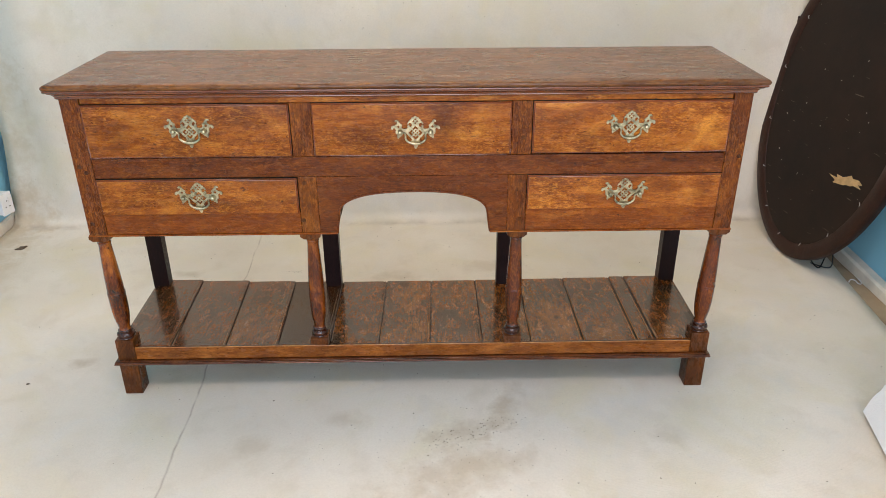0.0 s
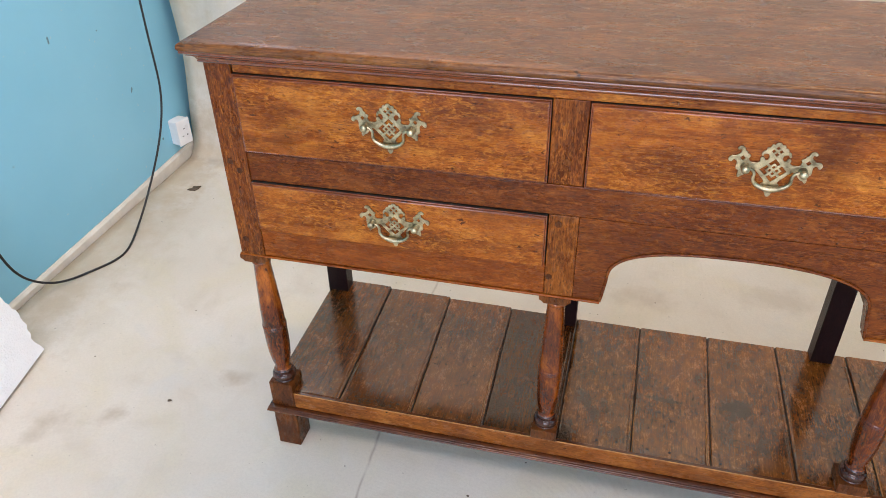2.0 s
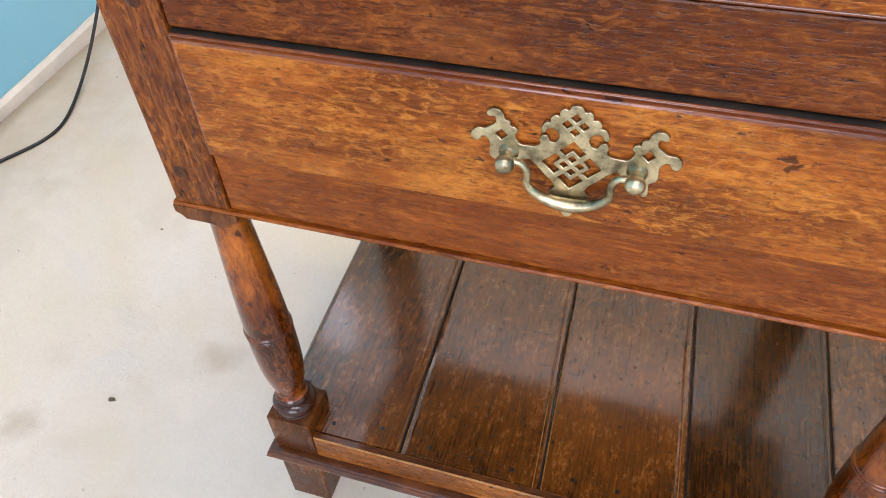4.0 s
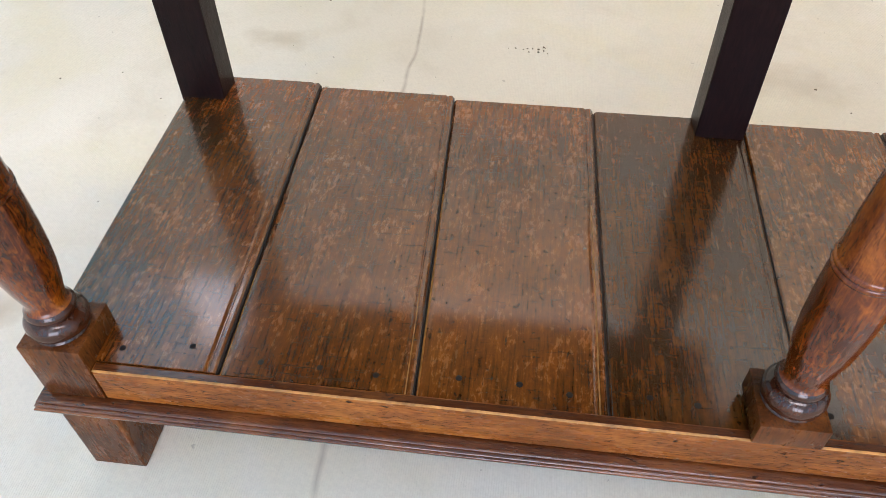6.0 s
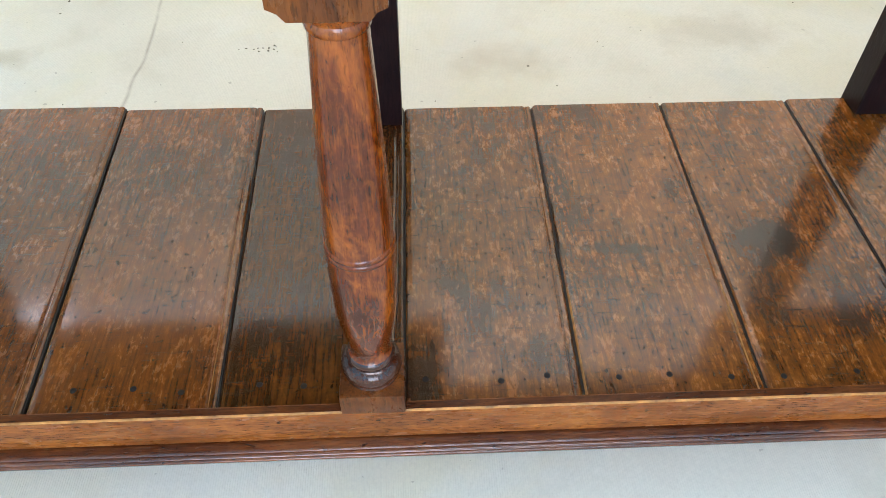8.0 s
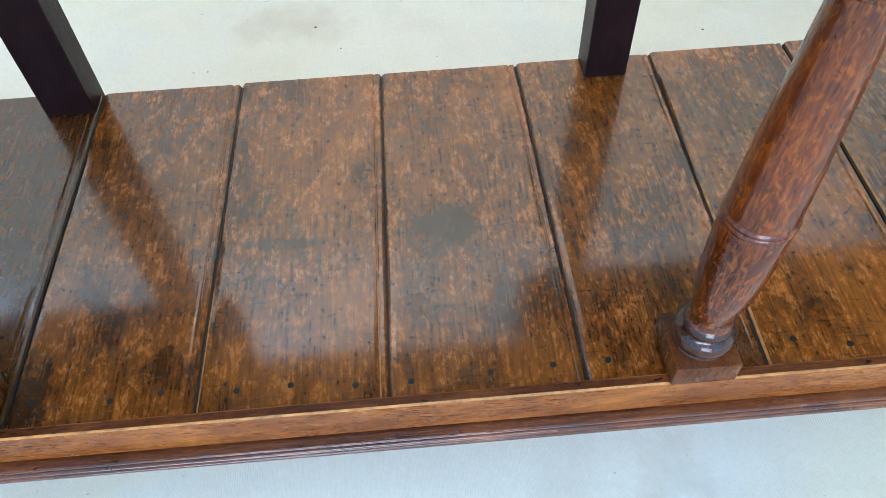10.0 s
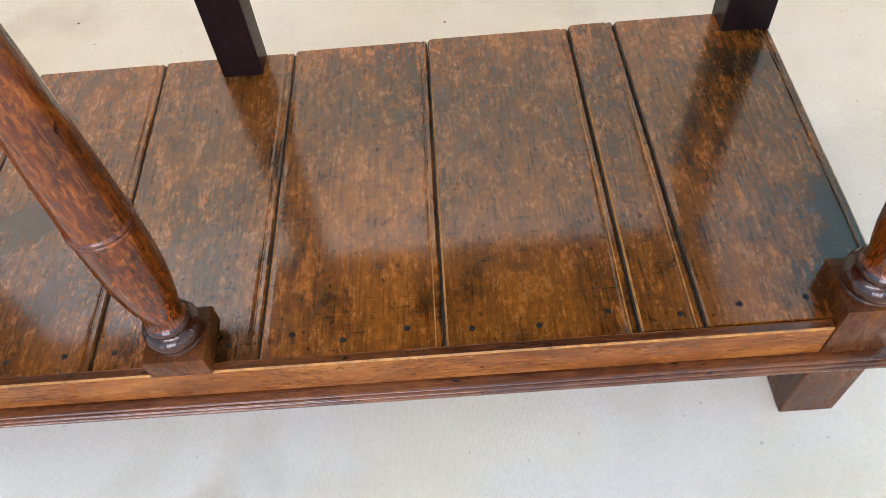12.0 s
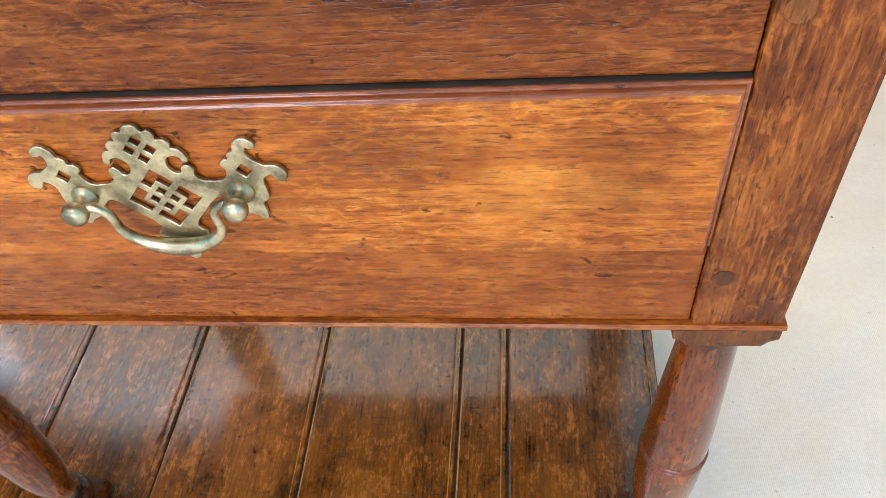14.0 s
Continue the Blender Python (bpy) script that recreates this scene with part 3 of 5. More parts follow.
# ---------------------------------------------------------------- mesh helpers
def link_mesh(name, bm, material, smooth=False):
    me = bpy.data.meshes.new(name)
    bmesh.ops.recalc_face_normals(bm, faces=bm.faces[:])
    bm.to_mesh(me)
    bm.free()
    me.materials.append(material)
    if smooth:
        me.polygons.foreach_set("use_smooth", [True] * len(me.polygons))
    return new(name, me)


def part(name, bm, material, parent, label="", smooth=False):
    ob = link_mesh(name, bm, material, smooth)
    ob.parent = parent
    return tagged(ob, label)


def sharp(ob, degrees=35):
    """Smooth shading, but for edges sharper than this."""
    me = ob.data
    bm = bmesh.new()
    bm.from_mesh(me)
    for e in bm.edges:
        e.smooth = len(e.link_faces) == 2 and e.calc_face_angle(0.0) < radians(degrees)
    for f in bm.faces:
        f.smooth = True
    bm.to_mesh(me)
    bm.free()
    return ob


def thing(name, label, category, group="", kind=""):
    return tagged(new(name), label, category, group, kind)


def box(x0, x1, y0, y1, z0, z1, edge=0.0015, bm=None):
    """A block with softened edges."""
    own = bm is None
    bm = bm or bmesh.new()
    made = bmesh.ops.create_cube(bm, size=1.0)["verts"]
    for v in made:
        v.co = ((x0 + x1) / 2 + v.co.x * (x1 - x0), (y0 + y1) / 2 + v.co.y * (y1 - y0), (z0 + z1) / 2 + v.co.z * (z1 - z0))
    if edge:
        edges = list({e for v in made for e in v.link_edges})
        bmesh.ops.bevel(bm, geom=edges, offset=edge, segments=2, profile=0.5, affect='EDGES')
    return bm


def prism(outline, y0, y1, edge=0.0):
    """An outline in x and z, pushed from y0 to y1."""
    bm = bmesh.new()
    a = [bm.verts.new((x, y0, z)) for x, z in outline]
    b = [bm.verts.new((x, y1, z)) for x, z in outline]
    bm.faces.new(a)
    bm.faces.new(b[::-1])
    n = len(a)
    for i in range(n):
        bm.faces.new((a[i], b[i], b[(i + 1) % n], a[(i + 1) % n]))
    if edge:
        bmesh.ops.bevel(bm, geom=[e for e in bm.edges if abs(e.verts[0].co.y - e.verts[1].co.y) < 1e-6], offset=edge, segments=2, profile=0.5, affect='EDGES')
    return bm


def slab(corners, z0, z1, edge=0.001):
    """An outline in x and y, from z0 up to z1."""
    bm = bmesh.new()
    a = [bm.verts.new((x, y, z0)) for x, y in corners]
    b = [bm.verts.new((x, y, z1)) for x, y in corners]
    bm.faces.new(a)
    bm.faces.new(b[::-1])
    n = len(a)
    for i in range(n):
        bm.faces.new((a[i], b[i], b[(i + 1) % n], a[(i + 1) % n]))
    if edge:
        bmesh.ops.bevel(bm, geom=bm.edges[:], offset=edge, segments=2, profile=0.5, affect='EDGES')
    return bm


def lathe(profile, cx, cy, steps=28, bm=None):
    """A turned shape from rows of height and radius."""
    bm = bm or bmesh.new()
    rings = []
    for z, r in profile:
        rings.append([bm.verts.new((cx + r * math.cos(2 * math.pi * i / steps), cy + r * math.sin(2 * math.pi * i / steps), z)) for i in range(steps)])
    for a, b in zip(rings, rings[1:]):
        for i in range(steps):
            bm.faces.new((a[i], a[(i + 1) % steps], b[(i + 1) % steps], b[i]))
    bm.faces.new(rings[0])
    bm.faces.new(rings[-1])
    return bm


def moulding(profile, path):
    """A profile of rows (out, z) drawn along a plan path with mitred corners; out is to the right of the way."""
    bm = bmesh.new()
    normals = []
    for (xa, ya), (xb, yb) in zip(path, path[1:]):
        d = Vector((xb - xa, yb - ya)).normalized()
        normals.append(Vector((d.y, -d.x)))
    rows = []
    for i, (x, y) in enumerate(path):
        if i == 0:
            n = normals[0]
        elif i == len(path) - 1:
            n = normals[-1]
        else:
            n = normals[i - 1] + normals[i]
            n = n / n.dot(normals[i])
        rows.append([bm.verts.new((x + n.x * o, y + n.y * o, z)) for o, z in profile])
    m = len(profile)
    for a, b in zip(rows, rows[1:]):
        for i in range(m):
            bm.faces.new((a[i], b[i], b[(i + 1) % m], a[(i + 1) % m]))
    bm.faces.new(rows[0])
    bm.faces.new(rows[-1])
    return bm


def tube(name, points, radius, material, parent=None, label="", radii=None):
    """A round cord through points, as a mesh."""
    cu = bpy.data.curves.new(name, 'CURVE')
    cu.dimensions, cu.bevel_depth, cu.bevel_resolution, cu.resolution_u, cu.use_fill_caps = '3D', radius, 3, 8, True
    sp = cu.splines.new('NURBS')
    sp.points.add(len(points) - 1)
    for i, (p, q) in enumerate(zip(sp.points, points)):
        p.co = (*q, 1)
        p.radius = radii[i] if radii else 1.0
    sp.use_endpoint_u, sp.order_u = True, 4
    tmp = bpy.data.objects.new(name, cu)
    me = bpy.data.meshes.new_from_object(tmp)
    bpy.data.objects.remove(tmp)
    me.name = name
    me.materials.clear()
    me.materials.append(material)
    me.polygons.foreach_set("use_smooth", [True] * len(me.polygons))
    ob = new(name, me)
    if parent:
        ob.parent = parent
    return tagged(ob, label)


# ---------------------------------------------------------------- the room
def left_x(y):
    return -1.640 - 0.012 * (y - 0.2)


def right_x(y):
    return 1.552 + 0.01 * (y - 0.42)


Y_BACK, Y_FRONT, Z_TOP = 1.34, -4.25, 2.5


def wall_slab(name, a, b, c, d, z0, z1, material, label):
    bm = slab([a, b, c, d], z0, z1, 0)
    return tagged(link_mesh(name, bm, material), label, "wall", kind="structure")


wall_slab("wall_west", (left_x(Y_FRONT), Y_FRONT), (left_x(Y_BACK), Y_BACK), (left_x(Y_BACK) - 0.15, Y_BACK), (left_x(Y_FRONT) - 0.15, Y_FRONT), 0, Z_TOP, BLUE, "plain sky-blue painted plaster wall")
wall_slab("wall_east", (right_x(Y_BACK), Y_BACK), (right_x(Y_FRONT), Y_FRONT), (right_x(Y_FRONT) + 0.15, Y_FRONT), (right_x(Y_BACK) + 0.15, Y_BACK), 0, Z_TOP, BLUE, "sky-blue painted plaster wall behind the oval mirror")
# back wall above the cloth, with a small high window
def north_piece(name, x0, x1, z0, z1, label="off-white painted wall behind the hanging cloth"):
    wall_slab(name, (x0, Y_BACK), (x1, Y_BACK), (x1, Y_BACK + 0.15), (x0, Y_BACK + 0.15), z0, z1, CEILING_PAINT, label)


north_piece("wall_north", -2.0, 2.0, 0, 1.59)
north_piece("wall_north_2", -2.0, -1.62, 1.59, Z_TOP)
north_piece("wall_north_3", -1.62, -1.43, 2.09, Z_TOP)
north_piece("wall_north_4", -1.43, 2.0, 1.59, Z_TOP)
# wall with the wide doorway that lets the daylight in
fx0, fx1 = -1.75, 1.5
wall_slab("wall_south", (fx0, Y_FRONT), (-1.15, Y_FRONT), (-1.15, Y_FRONT - 0.15), (fx0, Y_FRONT - 0.15), 0, Z_TOP, BLUE, "blue painted wall beside the wide doorway")
wall_slab("wall_south_2", (1.15, Y_FRONT), (fx1 + 0.2, Y_FRONT), (fx1 + 0.2, Y_FRONT - 0.15), (1.15, Y_FRONT - 0.15), 0, Z_TOP, BLUE, "blue painted wall beside the wide doorway")
wall_slab("wall_south_3", (-1.15, Y_FRONT), (1.15, Y_FRONT), (1.15, Y_FRONT - 0.15), (-1.15, Y_FRONT - 0.15), 2.4, Z_TOP, BLUE, "blue painted wall above the wide doorway")
tagged(link_mesh("ceiling", box(-2.1, 2.1, Y_FRONT - 0.2, Y_BACK + 0.2, Z_TOP, Z_TOP + 0.1, 0), CEILING_PAINT), "plain white painted ceiling", "ceiling", kind="structure")
tagged(link_mesh("floor", box(-2.2, 2.2, Y_FRONT - 0.3, Y_BACK + 0.2, -0.12, -0.004, 0), FLOOR_BARE), "dusty bare brown floor beneath the cloth", "floor", kind="structure")


def baseboard(name, fx, y0, y1, side, label):
    """A slightly uneven painted board along a side wall."""
    bm = bmesh.new()
    n = 60
    rows = []
    for i in range(n + 1):
        y = y0 + (y1 - y0) * i / n
        w = fx(y)
        t = (0.036 if side > 0 else 0.012) + 0.003 * noise.noise((y * 3.0, 1.0, side))
        h = (0.012 + 0.030 * max(0.0, min(1.0, y)) if side < 0 else 0.030 + 0.016 * max(0.0, min(1.0, y))) + 0.003 * noise.noise((y * 2.0, 4.0, side))
        rows.append([bm.verts.new((w - 0.001 * side, y, -0.003)), bm.verts.new((w - t * side, y, -0.003)), bm.verts.new((w - t * side, y, h - 0.008)),
                     bm.verts.new((w - (t - 0.006) * side, y, h)), bm.verts.new((w - 0.001 * side, y, h))])
    for a, b in zip(rows, rows[1:]):
        for i in range(4):
            bm.faces.new((a[i], b[i], b[i + 1], a[i + 1]))
    bm.faces.new(rows[0])
    bm.faces.new(rows[-1])
    return tagged(link_mesh(name, bm, SKIRTING), label, "baseboard", kind="structure")


baseboard("baseboard", left_x, Y_FRONT, Y_BACK - 0.02, -1, "low cream painted baseboard along the blue wall")
baseboard("baseboard_2", right_x, Y_FRONT, Y_BACK - 0.02, 1, "low cream painted baseboard behind the oval mirror")


def cloth():
    """The cream sheet: flat on the floor, a soft sweep, then up the back wall."""
    bm = bmesh.new()
    prof = []
    y = -3.9
    while y < 1.09:
        prof.append((y, 0.0))
        y += 0.05 if y > -1.0 else 0.2
    for i in range(1, 9):
        a = radians(86) * i / 8
        prof.append((1.100 + 0.045 * math.sin(a), 0.045 * (1 - math.cos(a))))
    z = 0.07
    while z < 1.50:
        prof.append((1.146 + 0.03 * z, z))
        z += 0.05
    nx = 80
    grid = []
    for s, (y, z) in enumerate(prof):
        row = []
        yy = min(y, 1.10)
        l, r = left_x(yy) + 0.015 + 0.003 * noise.noise((yy * 2.2, 3, 0)) + 0.002 * noise.noise((yy * 11, 9, 0)), 1.455 + 0.09 * (yy - 0.4) + 0.005 * noise.noise((yy * 6.0, 7, 0)) if yy > -0.6 else 1.36
        if z > 0.02:
            k = min(1.0, z / 0.35)
            l += 0.008 * k + 0.02 * math.sin(z * 5.0) * k
            r += 0.03 * k
        for i in range(nx + 1):
            u = i / nx
            x = l + (r - l) * u
            if z <= 0.0:
                row.append(bm.verts.new((x, y, 0.0006 * noise.noise((x * 5, y * 5, 2)) - 0.0006)))
            else:
                f = 0.012 * noise.noise((x * 1.7, z * 0.5, 5)) + 0.004 * noise.noise((x * 6, z * 1.5, 8))
                fold = 0.02 * math.exp(-((x - 1.36 - 0.1 * z) / 0.05) ** 2) + 0.030 * math.exp(-((x + 1.36 + 0.10 * z) / 0.09) ** 2)
                row.append(bm.verts.new((x, y + (f - fold) * min(1.0, z / 0.12), z)))
        grid.append(row)
    for a, b in zip(grid, grid[1:]):
        for i in range(nx):
            bm.faces.new((a[i], a[i + 1], b[i + 1], b[i]))
    top = bmesh.ops.extrude_face_region(bm, geom=bm.faces[:])["geom"]
    bmesh.ops.translate(bm, verts=[g for g in top if isinstance(g, bmesh.types.BMVert)], vec=(0, 0.002, -0.002))
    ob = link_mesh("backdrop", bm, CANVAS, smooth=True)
    return tagged(ob, "cream canvas sheet spread on the floor and hung up the wall", "backdrop cloth", kind="structure")


cloth()

# ---------------------------------------------------------------- the dresser
W = 0.7785
dresser = thing("dresser", "antique polished oak dresser base with five drawers and turned legs", "dresser")
BACK = 0.352


def top_board():
    bm = bmesh.new()
    corners = [(-0.797, -0.025, -1, -1), (0.799, -0.025, 1, -1), (0.801, 0.358, 1, 1), (-0.799, 0.358, -1, 1)]
    rings = []
    for off, z in [(-0.006, 0.8265), (-0.001, 0.8272), (0.0012, 0.8292), (0.0023, 0.8320), (0.0023, 0.8345), (0.0010, 0.8372), (-0.0016, 0.8394), (-0.0050, 0.8406), (-0.02, 0.841)]:
        ring = []
        for (xa, ya, sx, sy), (xb, yb, tx, ty) in zip(corners, corners[1:] + corners[:1]):
            n = 24 if abs(xa - xb) > 0.5 else 6
            for i in range(n):
                u = i / n
                x, y = xa + (xb - xa) * u, ya + (yb - ya) * u
                ox = sx + (tx - sx) * u
                oy = sy + (ty - sy) * u
                wob = 0.0007 * noise.noise((x * 9, y * 9, 1))
                ring.append(bm.verts.new((x + off * ox, y + off * oy + wob, z + 0.0008 * noise.noise((x * 4, y * 4, 6)))))
        rings.append(ring)
    m = len(rings[0])
    for a, b in zip(rings, rings[1:]):
        for i in range(m):
            bm.faces.new((a[i], a[(i + 1) % m], b[(i + 1) % m], b[i]))
    bm.faces.new(rings[0])
    bm.faces.new(rings[-1])
    return bm


sharp(part("top", top_board(), OAK_TOP, dresser, "dull brown polished oak top"), 50)
U_PATH = [(-W, 0.345), (-W, 0.0), (W, 0.0), (W, 0.345)]
sharp(part("cornice", moulding([(-0.01, 0.804), (0.002, 0.804), (0.0042, 0.8055), (0.0048, 0.8075), (0.0040, 0.8092), (0.0052, 0.8104), (0.0066, 0.8130), (0.0092, 0.8156), (0.0130, 0.8172), (0.0150, 0.8180), (0.0150, 0.8200), (0.0190, 0.8208), (0.0212, 0.8224), (0.0218, 0.8243), (0.0208, 0.8262), (-0.01, 0.8262)], U_PATH), OAK_CORNICE, dresser), 55)
part("top_rail", box(-0.733, 0.733, 0.001, 0.03, 0.7915, 0.8265), OAK_X, dresser)
for sx in (-1, 1):
    part("corner_stile", box(*sorted((sx * 0.7355, sx * W)), 0.0, 0.05, 0.468, 0.8262, 0.002), OAK_Z, dresser)
    xs = sorted((sx * (W - 0.004), sx * (W - 0.022)))
    part("side_panel", box(*xs, 0.051, 0.315, 0.472, 0.826), OAK_X, dresser)
    part("rear_stile", box(*sorted((sx * (W + 0.001), sx * (W - 0.045))), 0.316, BACK, 0.470, 0.826), OAK_Z, dresser)
part("back_board", box(-0.738, 0.738, 0.332, 0.346, 0.6405, 0.826), HIDDEN, dresser)
part("back_board", box(-0.738, -0.181, 0.332, 0.346, 0.475, 0.640), HIDDEN, dresser)
part("back_board", box(0.201, 0.738, 0.332, 0.346, 0.475, 0.640), HIDDEN, dresser)
part("case_bottom", box(-0.734, -0.18, 0.031, 0.331, 0.478, 0.486, 0), HIDDEN, dresser)
part("case_bottom", box(0.20, 0.734, 0.031, 0.331, 0.478, 0.486, 0), HIDDEN, dresser)
part("case_bottom", box(-0.179, 0.199, 0.031, 0.331, 0.640, 0.648, 0), HIDDEN, dresser)
part("inner_side", box(-0.200, -0.181, 0.031, 0.331, 0.487, 0.639, 0), HIDDEN, dresser)
part("inner_side", box(0.201, 0.220, 0.031, 0.331, 0.487, 0.639, 0), HIDDEN, dresser)
part("mid_rail", box(-0.7350, 0.7350, 0.0012, 0.03, 0.6145, 0.6635), OAK_RAIL, dresser, "darker oak rail between the drawers")
for xa, xb in ((-0.2695, -0.2205), (0.2345, 0.2815)):
    part("stile", box(xa, xb, 0.0018, 0.03, 0.664, 0.791), OAK_Z, dresser)
for xa, xb in ((-0.2650, -0.2210), (0.2305, 0.2745)):
    part("stile", box(xa, xb, 0.0012, 0.03, 0.4705, 0.614), OAK_Z, dresser)
part("lower_rail", box(-0.735, -0.2655, 0.0016, 0.03, 0.4705, 0.5245), OAK_LOW, dresser)
part("lower_rail", box(0.275, 0.735, 0.0016, 0.03, 0.4705, 0.5280), OAK_LOW, dresser)


def arch_points(n=28, grow=0.0):
    """The arch over the kneehole, from its left foot to its right foot."""
    cx, half, foot, spring, rise = 0.0050, 0.1840, 0.4705, 0.508, 0.064
    pts = [(cx - half - grow, foot), (cx - half + 0.006 - grow, spring)]
    for i in range(n + 1):
        a = math.pi - math.pi * i / n
        c, s = math.cos(a), math.sin(a)
        pts.append((cx + (half - 0.006 + grow) * math.copysign(abs(c) ** 0.82, c), spring + 0.003 + (rise + grow) * abs(s) ** 0.72))
    pts += [(cx + half - 0.006 + grow, spring), (cx + half + grow, foot)]
    return pts


def apron():
    bm = bmesh.new()
    arch = arch_points()
    n = len(arch)
    tops = [(-0.2205 + (0.230 + 0.2205) * i / (n - 1), 0.614) for i in range(n)]
    for y in (0.002, 0.026):
        lo = [bm.verts.new((x, y, z)) for x, z in arch]
        hi = [bm.verts.new((x, y, z)) for x, z in tops]
        if y < 0.01:
            first = (lo, hi)
        for i in range(n - 1):
            bm.faces.new((lo[i], lo[i + 1], hi[i + 1], hi[i]))
        a = bm.verts.new((-0.2205, y, 0.4705))
        b = bm.verts.new((0.230, y, 0.4705))
        bm.faces.new((a, lo[0], hi[0]))
        bm.faces.new((b, hi[-1], lo[-1]))
    flo, fhi = first
    for i in range(n - 1):
        bm.faces.new((flo[i], lo[i], lo[i + 1], flo[i + 1]))
        bm.faces.new((fhi[i], fhi[i + 1], hi[i + 1], hi[i]))
    return bm


part("arched_apron", apron(), OAK_RAIL, dresser, "oak apron cut to a low arch")
tube("arch_bead", [(x, 0.0005, z) for x, z in arch_points(grow=0.0005)], 0.0022, OAK_RAIL, dresser)
for xa, xb in ((-W - 0.0018, -0.1795), (0.1895, W + 0.0018)):
    bm = moulding([(-0.02, 0.4664), (0.0008, 0.4664), (0.0018, 0.4674), (0.0019, 0.4688), (0.0010, 0.4702), (-0.02, 0.4703)], [(xa, 0.0), (xb, 0.0)])
    part("bottom_bead", bm, OAK_LOW, dresser)
for sx in (-1, 1):
    path = [(sx * W, 0.34), (sx * W, 0.001)] if sx < 0 else [(sx * W, 0.001), (sx * W, 0.34)]
    part("bottom_bead", moulding([(-0.02, 0.4665), (0.0008, 0.4665), (0.0018, 0.4674), (0.0019, 0.4688), (0.0010, 0.4701), (-0.02, 0.4702)], path), OAK_RAIL, dresser)


# pulls -------------------------------------------------------------
HALF_PLATE = [(0, 39), (2.6, 38.4), (4.2, 35.8), (7.0, 36.2), (8.6, 33.8), (8.6, 31.8), (11.5, 31.6), (13.4, 29.2), (13.2, 27.4), (15.8, 26.6), (17.6, 23.8), (17.9, 20.6), (16.6, 20.4), (15.4, 22.8), (12.6, 23.8),
              (9.6, 22.6), (8.0, 19.6), (8.6, 16.2), (11.0, 14.2), (13.4, 14.8), (14.4, 17.2), (16.6, 18.2), (18.6, 16.0), (18.1, 12.6), (19.8, 10.4), (25, 9.4), (30, 9.8), (32.2, 12.2), (33.0, 15.4), (31.6, 18.2), (33.2, 20.2), (35.6, 20.6),
              (36.0, 23.2), (38.8, 24.6), (40.0, 28.0), (43.4, 30.4), (47.2, 29.4), (48.6, 26.8), (46.8, 25.8), (44.6, 26.4), (43.4, 24.0), (44.4, 20.6), (47.0, 18.6), (49.8, 16.8), (54.4, 16.4), (57.4, 13.4), (57.2, 9.8),
              (54.6, 8.6), (52.8, 10.2), (51.6, 12.0), (48.6, 11.2), (46.6, 8.0), (46.8, 3.6), (46.2, -1.2), (43.0, -3.4), (43.2, -8.0), (41.8, -12.8), (39.0, -10.4), (35.6, -8.8), (32.6, -6.0), (29.5, -1.8), (25, 1.0), (21.4, -1.0)]
LOW_PLATE = [(14.5, -8.2), (9.6, -13.4), (8.6, -17), (11.2, -20), (9.2, -24.8), (5.4, -27.2), (4.2, -31), (0, -37)]


def plate_mesh():
    """The pierced back plate: a curved outline with diamond holes."""
    cu = bpy.data.curves.new("backplate", 'CURVE')
    cu.dimensions, cu.fill_mode, cu.extrude, cu.bevel_depth, cu.bevel_resolution, cu.resolution_u = '2D', 'BOTH', 0.0007, 0.0004, 1, 4

    def loop(points, kind='POLY'):
        sp = cu.splines.new('POLY' if kind == 'POLY' else 'BEZIER')
        if kind == 'POLY':
            sp.points.add(len(points) - 1)
            for p, (x, z) in zip(sp.points, points):
                p.co = (x * 0.00098, z * 0.001, 0, 1)
        else:
            sp.bezier_points.add(len(points) - 1)
            for p, (x, z) in zip(sp.bezier_points, points):
                p.co = (x * 0.00096, z * 0.001, 0)
                p.handle_left_type = p.handle_right_type = 'AUTO'
        sp.use_cyclic_u = True

    half = HALF_PLATE + LOW_PLATE
    loop(half + [(-x, z) for x, z in half[-2:0:-1]], 'BEZIER')

    def turned(points, cx, cz, k=1.0):
        c = math.sqrt(0.5) * k
        return [(cx + (u - v) * c, cz + (u + v) * c) for u, v in points]

    square = [(-1, -1), (1, -1), (1, 1), (-1, 1)]
    for du, dv in square:
        loop(turned([(u * 2.35 + du * 3.15, v * 2.35 + dv * 3.15) for u, v in square], 0, 27.2))
        loop(turned([(u * 2.15 + du * 3.1, v * 2.15 + dv * 3.1) for u, v in square], 0, 0.5))
        loop(turned([(du * u, dv * v) for u, v in [(1.2, 6.9), (1.2, 12.0), (12.0, 12.0), (12.0, 1.2), (6.9, 1.2), (6.9, 6.9)]], 0, 0.5))
    for sx in (-1, 1):
        loop(turned([(u * 2.9, v * 2.9) for u, v in square], sx * 39.6, 14.6))
    tmp = bpy.data.objects.new("backplate", cu)
    me = bpy.data.meshes.new_from_object(tmp)
    bpy.data.objects.remove(tmp)
    me.materials.clear()
    me.materials.append(BRASS)
    return me


PLATE = plate_mesh()


